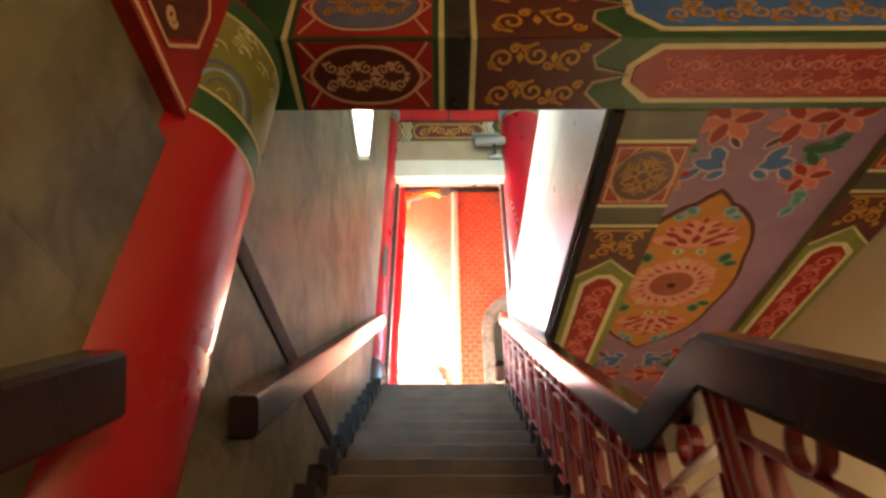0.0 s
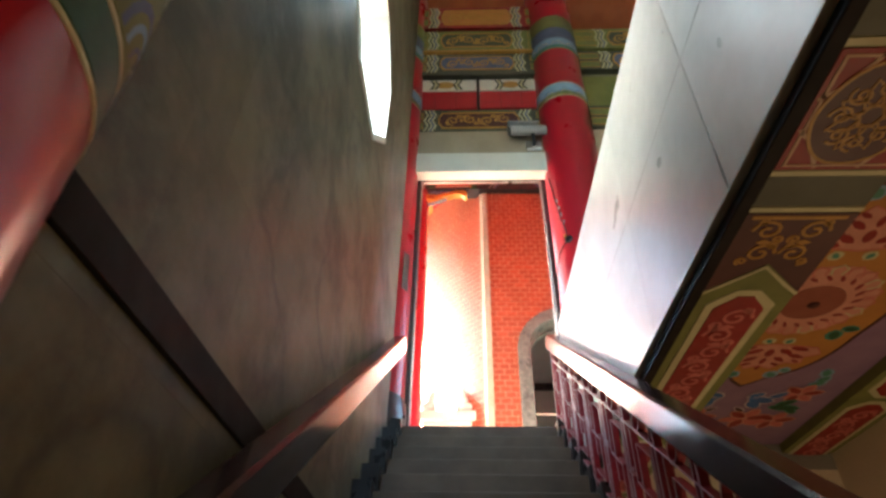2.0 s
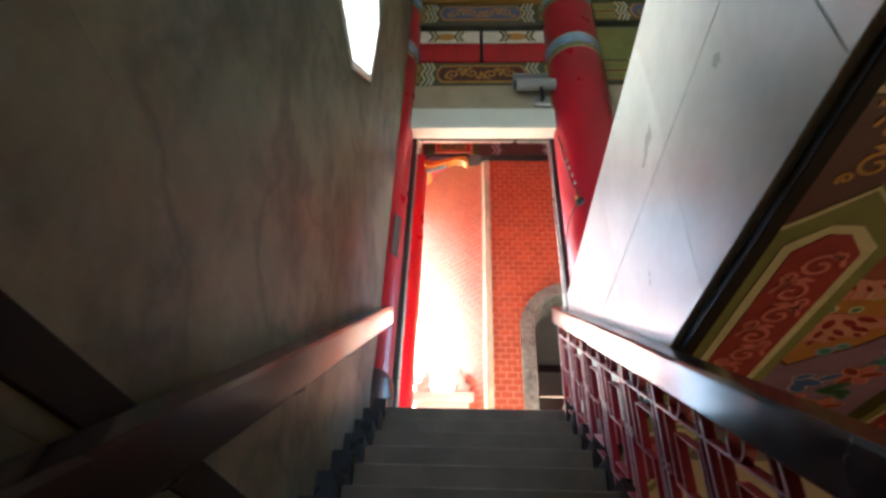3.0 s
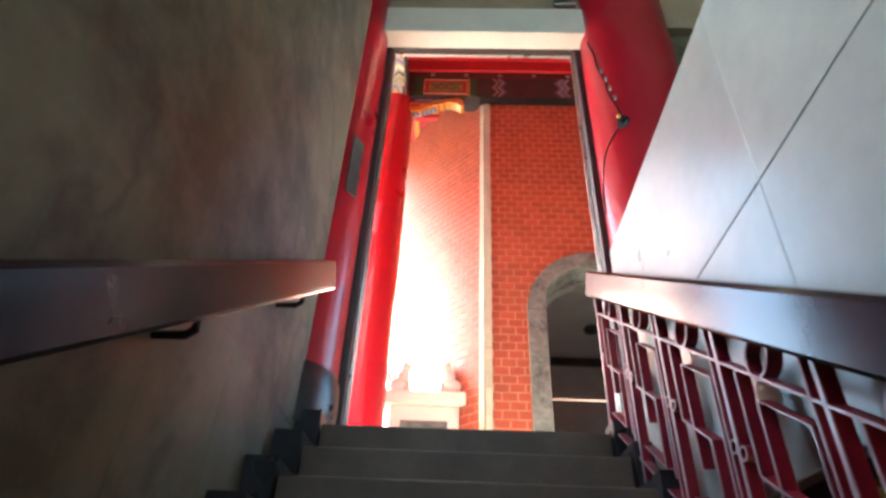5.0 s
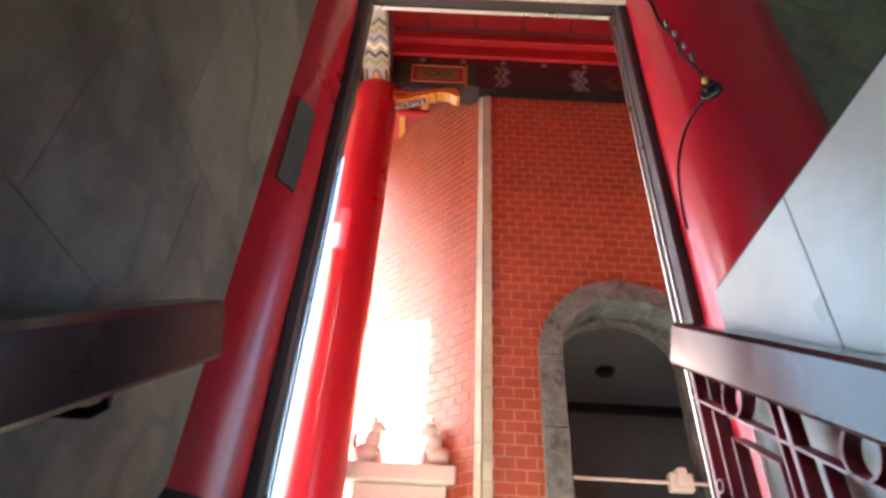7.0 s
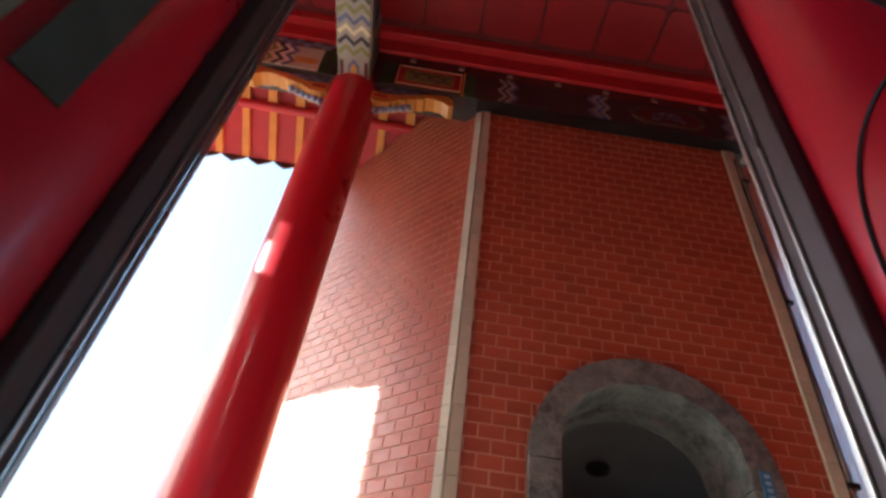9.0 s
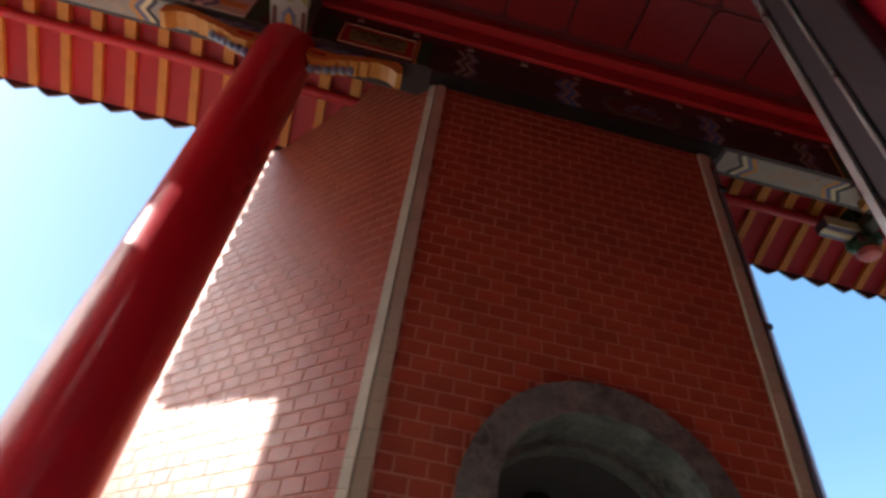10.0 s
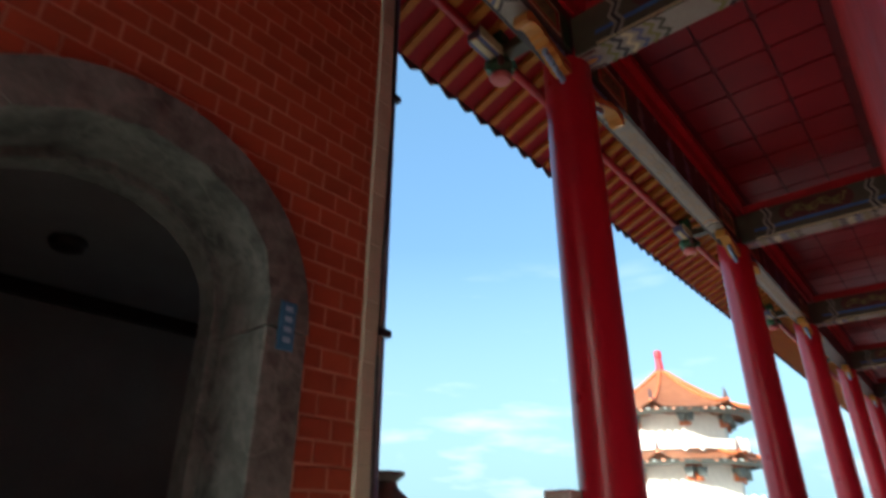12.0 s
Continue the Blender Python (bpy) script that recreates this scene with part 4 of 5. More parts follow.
# ---- handrails and balustrade ----
rail_sec = [(-0.045, -0.075), (0.045, -0.075), (0.052, -0.065), (0.052, 0.05), (0.04, 0.062), (-0.04, 0.062), (-0.052, 0.05), (-0.052, -0.065)]
RX = 0.665
RZ = TOP + 0.868                       # rail axis at the top end
RY1, RY0 = 6.0, 1.88
Z_LOW = RZ - (RY1 - RY0) * SLOPE
Y_LEV = 1.34
Y_END = -0.55
balus = thing("stair_railing", "wine-red iron lattice railing under a dark polished handrail", "railing")
part("handrail", sweep([(RX, RY1, RZ), (RX, RY0 + 0.02, Z_LOW + 0.02 * SLOPE), (RX, RY0 - 0.03, Z_LOW), (RX, Y_LEV + 0.03, Z_LOW), (RX, Y_LEV - 0.02, Z_LOW - 0.02 * SLOPE), (RX, Y_END, Z_LOW - (Y_LEV - Y_END) * SLOPE)], rail_sec), RAIL, balus, "dark polished stone handrail")


def lattice(y_from, y_to, z_from, slope, count):
    """Panels of thin deep iron bars with pale edges: posts, rings under the rail, angular frets."""
    W = (y_to - y_from) / count
    o, oe, u, v = (RX - 0.02, 0, 0), (RX - 0.0235, 0, 0), UY, UZ

    def at(a, b):
        return (y_from + a, z_from + slope * a + b)

    def ring_at(a, b, r):
        y, z = at(a, b)
        return [(y + r * math.cos(q * math.pi / 10), z + r * math.sin(q * math.pi / 10)) for q in range(20)]

    def bar(name, pts, width, closed=False):
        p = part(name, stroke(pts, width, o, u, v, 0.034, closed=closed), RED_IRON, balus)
        part("edge", stroke(pts, width * 0.8, oe, u, v, 0.0033, closed=closed), IRON_EDGE, p, "pale edge strip")

    for k in range(count + 1):
        a = k * W
        bar("post", [at(a, -0.86), at(a, -0.07)], 0.016)
    for b in (-0.19, -0.78):
        bar("crossbar", [at(0.008, b), at(count * W - 0.008, b)], 0.007)
    for k in range(count):
        a = k * W
        bar("ring", ring_at(a + W * 0.5, -0.132, 0.052), 0.007, True)
        for e in (0.042,):
            bar("upright", [at(a + e, -0.78), at(a + e, -0.072)], 0.007)
        w = W - 0.10
        a += 0.05
        bar("fret", [at(a + w * 0.06, -0.70), at(a + w * 0.06, -0.255), at(a + w * 0.66, -0.255), at(a + w * 0.66, -0.58)], 0.007)
        bar("fret", [at(a + w * 0.90, -0.20), at(a + w * 0.90, -0.46), at(a + w * 0.32, -0.46), at(a + w * 0.32, -0.70), at(a + w * 0.96, -0.70)], 0.007)
        for e in (-0.028, w + 0.028):
            bar("ring", ring_at(a + e, -0.43, 0.017), 0.005, True)


lattice(RY0 + 0.05, RY1 - 0.03, Z_LOW + 0.05 * SLOPE, SLOPE, 10)
lattice(Y_LEV + 0.03, RY0 - 0.03, Z_LOW, 0.0, 1)
lattice(Y_END + 0.03, Y_LEV - 0.03, Z_LOW - (Y_LEV - Y_END - 0.03) * SLOPE, SLOPE, 4)

LX = -0.70
for (ya, za), (yb, zb), lab in (((5.55, 4.74 - 0.09 * SLOPE), (1.98, 4.74 - 3.66 * SLOPE), "upper"), ((1.12, 2.0), (-0.8, 2.0 - 1.98 * SLOPE), "lower")):
    r = thing("wall_handrail", "dark polished stone handrail on black iron wall brackets", "handrail", "wall handrails")
    part("handrail", sweep([(LX, ya, za), (LX, yb, zb)], rail_sec), RAIL, r)
    n = 5 if lab == "upper" else 3
    for k in range(n):
        y = ya - 0.26 - 0.78 * k
        z = za - (ya - y) * SLOPE
        part("bracket", sweep([(LX, y, z - 0.07), (LX, y, z - 0.13), (LX - 0.02, y, z - 0.145), (XL - 0.005, y, z - 0.145)], circle_profile(0.011, 8)), IRON, r, "black iron bracket")

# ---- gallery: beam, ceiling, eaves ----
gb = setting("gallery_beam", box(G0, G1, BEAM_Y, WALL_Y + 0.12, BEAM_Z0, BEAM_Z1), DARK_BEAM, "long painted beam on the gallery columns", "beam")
# added dark strip: paints shade onto the beam's underside over the tower
part("soffit_board", box(0.10, 2.32, BEAM_Y + 0.002, WALL_Y - 0.004, BEAM_Z0 - 0.012, BEAM_Z0 - 0.001), BAND, gb, "added dark board, shade under the beam over the brickwork")
part("thin_band", box(G0, G1, BEAM_Y + 0.005, WALL_Y + 0.10, BEAM_Z1 + 0.002, BEAM_Z1 + 0.12), MAROON, gb)
part("red_cornice", box(G0, G1, BEAM_Y - 0.03, WALL_Y + 0.10, BEAM_Z1 + 0.122, 9.50, bevel=0.01), RED_DULL, gb, "red cornice under the ceiling")
part("red_cornice", box(G0, G1, BEAM_Y - 0.10, WALL_Y + 0.10, 9.502, ROOF, bevel=0.01), RED_DULL, gb)
for i, (xa, xb) in enumerate(zip(COL_X, COL_X[1:])):
    if xa > 12:
        break
    x0, x1 = xa + 0.2, xb - 0.2
    o = (0, BEAM_Y, 0)
    z0, z1 = BEAM_Z0 + 0.03, BEAM_Z1 - 0.03
    for a in (x0, x1 - 0.10):
        part("panel", plate(rect(a, a + 0.10, BEAM_Z0, BEAM_Z1), o, UX, UZ, 0.004), GREEN, gb)
    for a, fl in ((x0 + 0.12, 1), (x1 - 0.68, -1)):
        part("panel", plate(rect(a, a + 0.55, z0, z1), o, UX, UZ, 0.004), CRIMSON, gb)
        part("border_line", stroke(rect(a + 0.012, a + 0.538, z0 + 0.012, z1 - 0.012), 0.016, o, UX, UZ, 0.003, None, 0.004, closed=True), PALE, gb)
        part("panel", plate(rect(a + 0.07, a + 0.48, z0 + 0.06, z1 - 0.06), o, UX, UZ, 0.006), OLIVE, gb)
        part("scrollwork", scroll_row(a + 0.10, a + 0.45, z0 + 0.075, z1 - 0.075, o, UX, UZ, lift=0.006, rows=2), DULL_GREEN, gb)
        k = a + 0.57 if fl > 0 else a - 0.12
        part("panel", plate(rect(k, k + 0.09, BEAM_Z0, BEAM_Z1), o, UX, UZ, 0.004), GREEN, gb)
        part("border_line", stroke([(k - 0.008, BEAM_Z0), (k - 0.008, BEAM_Z1)], 0.014, o, UX, UZ, 0.005), GOLD, gb)
        k = a + 0.86 if fl > 0 else a - 0.40
        zigzag(k, BEAM_Z0 + 0.01, BEAM_Z1 - 0.01, 0.06 * fl, o, UX, UZ, [SOFFIT, BLACK, SOFFIT, GREY_BLUE], 0.03, gb, n=2)
    if i == 0:
        # pale zigzag field between the green blocks beside the column
        part("panel", plate(rect(x1 - 0.78, x1 - 0.11, BEAM_Z0 + 0.012, BEAM_Z1 - 0.012), o, UX, UZ, 0.0105), STRIP, gb, "pale grey painted field")
        zigzag(x1 - 0.62, BEAM_Z0 + 0.02, BEAM_Z1 - 0.02, 0.07, o, UX, UZ, [PALE, OLIVE, PALE, BLACK, WHITE, GREY_BLUE], 0.045, gb, n=2, lift=0.0105)
        part("border_line", plate(rect(x1 - 0.32, x1 - 0.13, BEAM_Z0 + 0.09, BEAM_Z0 + 0.17), o, UX, UZ, 0.003, None, 0.0105), GOLD, gb)
        part("wave_band", scroll_row(x0 + 1.2, x1 - 0.05, BEAM_Z1 + 0.015, BEAM_Z1 + 0.11, (0, BEAM_Y + 0.005, 0), UX, UZ, lift=0.001), PALE_BLUE, gb, "blue and white wave band")
    a0, a1 = x0 + 2.1, x1 - 2.1
    for a, fl in ((x0 + 1.80, -1), (x1 - 1.94, 1)):
        zigzag(a, BEAM_Z0 + 0.01, BEAM_Z1 - 0.01, 0.06 * fl, o, UX, UZ, [GREY_BLUE, SOFFIT, BLUE, SOFFIT], 0.035, gb, n=2)
    if a1 - a0 > 0.6:
        part("border_line", plate(plaque(a0, a1, z0 + 0.02, z1 - 0.02, 0.08, 0.08), o, UX, UZ, 0.004), DULL_GREEN, gb)
        part("panel", plate(plaque(a0 + 0.04, a1 - 0.04, z0 + 0.045, z1 - 0.045, 0.07, 0.07), o, UX, UZ, 0.007), MAROON, gb)
        part("scrollwork", scroll_row(a0 + 0.15, a1 - 0.15, z0 + 0.07, z1 - 0.07, o, UX, UZ, lift=0.007), GREY_BLUE, gb)
    for k in range(int((x1 - x0) / 0.42)):
        part("stud", box(x0 + 0.2 + k * 0.42, x0 + 0.25 + k * 0.42, BEAM_Y - 0.004, BEAM_Y + 0.004, BEAM_Z1 + 0.04, BEAM_Z1 + 0.085), SOFFIT, gb)
    # underside: pale painted board with angular bands
    oo = (0, WALL_Y + 0.12, BEAM_Z0)
    xs = x0 + 0.5 if i != 1 else 2.36
    part("soffit_board", plate(rect(xs, x1 - 0.5, 0.03, 0.21), oo, UX, -UY, 0.004), SOFFIT, gb, "pale painted underside")
    for a, fl in ((xs + 0.1, 1), (x1 - 0.7, -1)):
        for j, m in enumerate((BLACK, PALE, GREY_BLUE, GOLD)):
            part("zigzag_band", stroke([(a + j * 0.04 * fl, 0.035), (a + j * 0.04 * fl + 0.07 * fl, 0.12), (a + j * 0.04 * fl, 0.205)], 0.03, oo, UX, -UY, 0.003, None, 0.004), m, gb)
    part("scrollwork", scroll_row(xs + 0.4, x1 - 0.95, 0.05, 0.19, oo, UX, -UY), TAN, gb)
    # outer face towards the sky
    part("outer_board", plate(rect(-x1 + 0.3, -x0 - 0.3, 0.03, 0.3), (0, WALL_Y + 0.12, BEAM_Z0), -UX, UZ, 0.004), STRIP, gb)

bm = bmesh.new()
CELL = 0.50
for i in range(int((G1 - G0) / CELL) - 1):
    for j in range(3):
        x, y = -4.96 + i * CELL, 6.40 + j * CELL
        w, c = CELL / 2 - 0.012, 0.05
        pts = []
        for sx, sy, k in ((1, -1, -0.5), (1, 1, 0), (-1, 1, 0.5), (-1, -1, 1)):
            for q in (0, 0.25, 0.5):
                a = math.pi * (k + q)
                pts.append((sx * (w - c) + c * math.cos(a), sy * (w - c) + c * math.sin(a)))
        plate(pts, (x + CELL / 2, y + CELL / 2, ROOF - 0.014), UX, UY, 0.017, bm)
n_panel = len(bm.faces)
box(G0, G1, 6.2, 8.3, ROOF + 0.004, ROOF + 0.08, bm)
bm.faces.ensure_lookup_table()
for face in bm.faces[n_panel:]:
    face.material_index = 1
gc = setting("gallery_ceiling", bm, RED_CEIL, "glossy red panelled ceiling of the gallery", "ceiling")
gc.data.materials.append(CEIL_JOINT)

for x in COL_X[1:]:
    xb = setting("gallery_cross_beam", box(x - 0.13, x + 0.13, 6.32, BEAM_Y - 0.003, 8.84, 9.26, bevel=0.008), DULL_GREEN, "painted beam between gallery column and red wall", "beam")
    for s in (-1, 1):
        o, u = ((x + s * 0.13, 7.1, 8.84), UY * s)
        part("panel", plate(plaque(-0.42, 0.42, 0.16, 0.40, 0.06, 0.06), o, u, UZ, 0.004), MAROON, xb)
        part("border_line", stroke([(-0.75, 0.135), (0.75, 0.135)], 0.035, o, u, UZ, 0.004), BLUE, xb)
        part("border_line", stroke([(-0.75, 0.02), (0.75, 0.02)], 0.02, o, u, UZ, 0.004), PALE, xb)
        part("scrollwork", scroll_row(-0.35, 0.35, 0.20, 0.36, o, u, UZ, lift=0.004), OLIVE, xb)
        for a, fl in ((-0.62, 1), (0.60, -1)):
            zigzag(a, 0.02, 0.42, 0.05 * fl, o, u, UZ, [SOFFIT, BLACK, SOFFIT], 0.03, xb, n=2)
    part("upper_rail", box(x - 0.07, x + 0.07, 6.32, BEAM_Y - 0.12, 9.262, 9.40, bevel=0.008), RED_DULL, xb)
    # underside: white ground, zigzags across it, a small arch panel at the column
    o = (x - 0.13, BEAM_Y - 0.01, 8.84)
    part("soffit_board", plate(rect(0.008, 0.252, 0.0, 1.70), o, UX, -UY, 0.003), SOFFIT, xb, "pale painted underside")
    for b0 in (0.22, 1.05):
        for k, m in enumerate((OLIVE, BLACK, PALE, GREY_BLUE, OLIVE, DULL_GREEN)):
            part("zigzag_band", stroke([(0.01 + 0.24 * q / 4, b0 + k * 0.085 + (0.06 if q % 2 else 0)) for q in range(5)], 0.036, o, UX, -UY, 0.003, None, 0.003), m, xb)
    part("panel", plate([(0.085, 0.02), (0.175, 0.02), (0.175, 0.12), (0.13, 0.18), (0.085, 0.12)], o, UX, -UY, 0.003, None, 0.003), GREY_BLUE, xb)
    part("panel", plate([(0.105, 0.02), (0.155, 0.02), (0.155, 0.10), (0.13, 0.14), (0.105, 0.10)], o, UX, -UY, 0.006, None, 0.003), GOLD, xb)
    for a in (0.02, 0.215):
        part("panel", plate(rect(a, a + 0.028, 0.02, 0.16), o, UX, -UY, 0.003, None, 0.003), MAROON, xb)

# eaves
EY, EZ = 9.32, 9.13
eave = setting("eave", plate([(WALL_Y + 0.08, 9.60), (EY, EZ), (EY, EZ + 0.06), (WALL_Y + 0.08, 9.70)], (G0 - 0.3, 0, 0), UY, UZ, G1 - G0 + 0.6), RED_DULL, "red boarded eave with gold rafters and dark tile ends", "eave")
part("purlin", sweep([(G0, WALL_Y + 0.62, 9.29), (G1, WALL_Y + 0.62, 9.29)], circle_profile(0.045, 12)), RED_DULL, eave, smooth=True)
part("roof_slope", plate([(4.5, 11.9), (EY + 0.08, EZ + 0.07), (EY + 0.08, EZ + 0.16), (4.5, 12.05)], (G0 - 0.4, 0, 0), UY, UZ, G1 - G0 + 0.8), TILE, eave, "orange tiled roof slope")
for name, m, mk in (("rafter", RAFTER, 0), ("drip_tile", TILE_DARK, 1)):
    n = 150
    for k in range(n):
        x = G0 - 0.2 + k * 0.262
        if k == 0:
            if mk == 0:
                sl = (EZ - 9.60) / (EY - WALL_Y - 0.08)
                bm = bmesh.new()
                # an inner rafter and a raised flying rafter end
                y0, y1, y2 = WALL_Y + 0.10, WALL_Y + 0.60, EY - 0.03
                f = lambda y: 9.60 + (y - WALL_Y - 0.08) * sl
                plate([(y0, f(y0) - 0.075), (y1, f(y1) - 0.075), (y1, f(y1) + 0.004), (y0, f(y0) + 0.004)], (-0.043, 0, 0), UY, UZ, 0.086, bm)
                plate([(y1 - 0.06, f(y1 - 0.06) - 0.045), (y2, f(y2) - 0.045), (y2, f(y2) + 0.004), (y1 - 0.06, f(y1 - 0.06) + 0.004)], (-0.034, 0, 0), UY, UZ, 0.068, bm)
            else:
                bm = bmesh.new()
                pts = [(-0.125, 0.05), (-0.118, -0.005), (-0.06, -0.045), (0.0, -0.075), (0.06, -0.045), (0.118, -0.005), (0.125, 0.05)]
                plate(pts, (0.131, EY + 0.02, EZ - 0.005), UX, UZ, 0.02, bm)
            first = part(name, bm, m, eave)
            first.location = (x, 0, 0)
        else:
            ob = new(name, first.data)
            ob.parent, ob.location = eave, (x, 0, 0)
bm = bmesh.new()
for k in range(150):
    x = G0 - 0.2 + k * 0.262
    sweep([(x, EY + 0.10, EZ + 0.13), (x, 8.2, EZ + 0.13 + 1.22 * 0.55)], circle_profile(0.055, 8), bm)
tagged(part("roof_tile_row", bm, TILE, eave, smooth=True), kind="stuff")


# ---- carved brackets and pendants at the gallery columns ----
def carved_bracket(x, s):
    b = thing("carved_bracket", "gilded carved bracket with a blue panel under the beam", "bracket", "carved brackets", at=(x + s * 0.17, WALL_Y - 0.02, BEAM_Z0))
    part("blue_panel", plate([(s * 0.03, -0.002), (s * 0.03, -0.16), (s * 0.56, -0.06), (s * 0.56, -0.002)], (0, -0.06, 0), UX, UZ, 0.02, lift=-0.02), GREY_BLUE, b, "blue carved panel")
    part("scrollwork", scroll_row(min(s * 0.06, s * 0.45), max(s * 0.06, s * 0.45), -0.075, -0.012, (0, -0.06, 0), UX, UZ), PALE_BLUE, b)
    rim = [(s * a, c) for a, c in ((0.0, -0.10), (0.0, -0.20), (0.05, -0.23), (0.15, -0.225), (0.17, -0.20), (0.20, -0.19), (0.22, -0.165), (0.27, -0.165), (0.29, -0.14), (0.34, -0.14), (0.36, -0.115), (0.41, -0.115), (0.43, -0.09), (0.50, -0.085), (0.56, -0.10), (0.62, -0.15), (0.655, -0.145), (0.645, -0.06), (0.60, -0.015), (0.52, -0.02), (0.42, -0.035), (0.34, -0.065), (0.26, -0.09), (0.18, -0.115))]
    part("gilded_rim", plate(rim, (0, -0.085, 0), UX, UZ, 0.12, lift=-0.12), GOLD, b, "gilded ogee rim")
    part("red_inset", plate(rect(min(s * 0.02, s * 0.13), max(s * 0.02, s * 0.13), -0.175, -0.145), (0, -0.086, 0), UX, UZ, 0.006), CRIMSON, b)
    bm = bmesh.new()
    for k in range(6):
        petal_x = s * (0.05 + 0.05 * k)
        lathe([(0.012, -0.30 + 0.02 * k), (0.028, -0.275 + 0.02 * k), (0.022, -0.24 + 0.02 * k)], (petal_x, -0.02), 8, bm)
    part("carved_leaves", bm, PALE_BLUE, b, "blue and white carved leaves", smooth=True)
    return b


for x in COL_X[1:7]:
    for s in (-1, 1):
        carved_bracket(x, s)
for x in COL_X[2:7]:
    p = thing("carved_pendant", "carved flower-bud pendant in pink and green under the eave", "pendant", "eave pendants", at=(x - 0.28, WALL_Y + 0.50, 8.92))
    p.scale = (1.3, 1.3, 1.0)
    part("bud", lathe([(0.01, -0.10), (0.06, -0.085), (0.075, -0.05), (0.05, -0.015)], seg=14), PINK, p, smooth=True)
    part("leaf_cup", lathe([(0.055, -0.02), (0.095, 0.03), (0.085, 0.10), (0.05, 0.13)], seg=10), GREEN, p)
    for q in range(5):
        a = q * 2 * math.pi / 5
        part("cup_leaf", lathe([(0.012, 0.0), (0.026, 0.03), (0.018, 0.09)], (0.088 * math.cos(a), 0.088 * math.sin(a)), 8), MAROON if q % 2 else TEAL, p, smooth=True)
    part("stem", box(-0.05, 0.05, -0.05, 0.05, 0.12, 0.42, bevel=0.008), GREEN, p)
    part("arm", box(-0.29, -0.04, -0.055, 0.055, 0.10, 0.20, bevel=0.01), GREY_BLUE, p, "blue bracket arm with pale edges")
    part("arm_edge", box(-0.30, -0.05, -0.022, 0.022, 0.088, 0.102, bevel=0.004), PALE, p)
    part("arm_edge", box(-0.298, -0.05, -0.062, -0.052, 0.098, 0.205, bevel=0.003), PALE, p)
    part("tie", box(-0.05, 0.05, -0.45, -0.05, 0.14, 0.24, bevel=0.008), DULL_GREEN, p)

# ---- balustrade between the columns ----
def stone_balustrade(x0, x1, y):
    b = thing("stone_balustrade", "white carved stone balustrade at the gallery's edge", "balustrade", "gallery balustrades", at=(x0, y, TOP))
    L = x1 - x0
    part("plinth", box(0, L, -0.09, 0.09, 0, 0.16, bevel=0.01), WHITE, b)
    part("top_rail", box(0, L, -0.10, 0.10, 1.02, 1.14, bevel=0.015), WHITE, b)
    n = max(1, round(L / 0.8))
    for k in range(n):
        a0, a1 = L * k / n + 0.06, L * (k + 1) / n - 0.06
        part("panel", box(a0, a1, -0.04, 0.04, 0.165, 1.015, bevel=0.008), WHITE, b)
        part("carved_field", box(a0 + 0.10, a1 - 0.10, -0.052, -0.041, 0.32, 0.88, bevel=0.004), GREY_STONE, b, "grey carved field")
    return b


def finial(x, y, z):
    f = thing("stone_finial", "small grey stone vase finial on the balustrade", "finial", "finials", at=(x, y, z))
    part("post", box(-0.085, 0.085, -0.085, 0.085, -1.14 + 0.0, 0.06, bevel=0.01), WHITE, f)
    part("vase", lathe([(0.05, 0.06), (0.085, 0.12), (0.11, 0.20), (0.095, 0.27), (0.05, 0.31), (0.045, 0.335), (0.078, 0.36), (0.078, 0.375), (0.03, 0.38)], seg=20), GREY_STONE, f, smooth=True)
    return f


stone_balustrade(-0.74, 0.0, WALL_Y + 0.24)
for x in (-0.62, -0.13):
    li = thing("stone_lion", "small white stone guardian lion seated on the balustrade", "statue", "stone lions", at=(x, WALL_Y + 0.24, TOP + 1.14))
    s = 1 if x < -0.4 else -1
    bm = bmesh.new()

    def blob(c, r, sc):
        q = bmesh.ops.create_icosphere(bm, subdivisions=2, radius=r)["verts"]
        for w in q:
            w.co = Vector(c) + Vector((w.co.x * sc[0], w.co.y * sc[1], w.co.z * sc[2]))
    blob((0, 0, 0.075), 0.085, (1.2, 0.85, 0.9))
    blob((s * 0.035, 0, 0.165), 0.065, (1.0, 0.9, 1.25))
    blob((s * 0.06, 0, 0.255), 0.055, (1.05, 1.0, 1.0))
    blob((s * 0.105, 0, 0.245), 0.03, (1, 1.1, 0.8))
    for e in (-1, 1):
        blob((s * 0.09, e * 0.04, 0.05), 0.025, (0.9, 0.9, 2.2))
        blob((s * 0.045, e * 0.035, 0.31), 0.016, (1, 1, 1.3))
    blob((-s * 0.09, 0, 0.16), 0.03, (0.8, 0.8, 2.0))
    part("figure", bm, WHITE, li, smooth=True)
stone_balustrade(2.72, 4.10, WALL_Y + 0.24)
finial(2.60, WALL_Y + 0.26, TOP + 1.14)
cap = thing("stone_post", "square white stone post beside the column", "post", at=(4.10, WALL_Y + 0.24, TOP))
part("shaft", box(-0.07, 0.07, -0.07, 0.07, 0, 1.38, bevel=0.01), WHITE, cap)
part("cap", box(-0.095, 0.095, -0.095, 0.095, 1.382, 1.50, bevel=0.015), WHITE, cap)
for xa, xb in zip(COL_X[2:], COL_X[3:]):
    stone_balustrade(xa + 0.2, xb - 0.2, WALL_Y + 0.24)

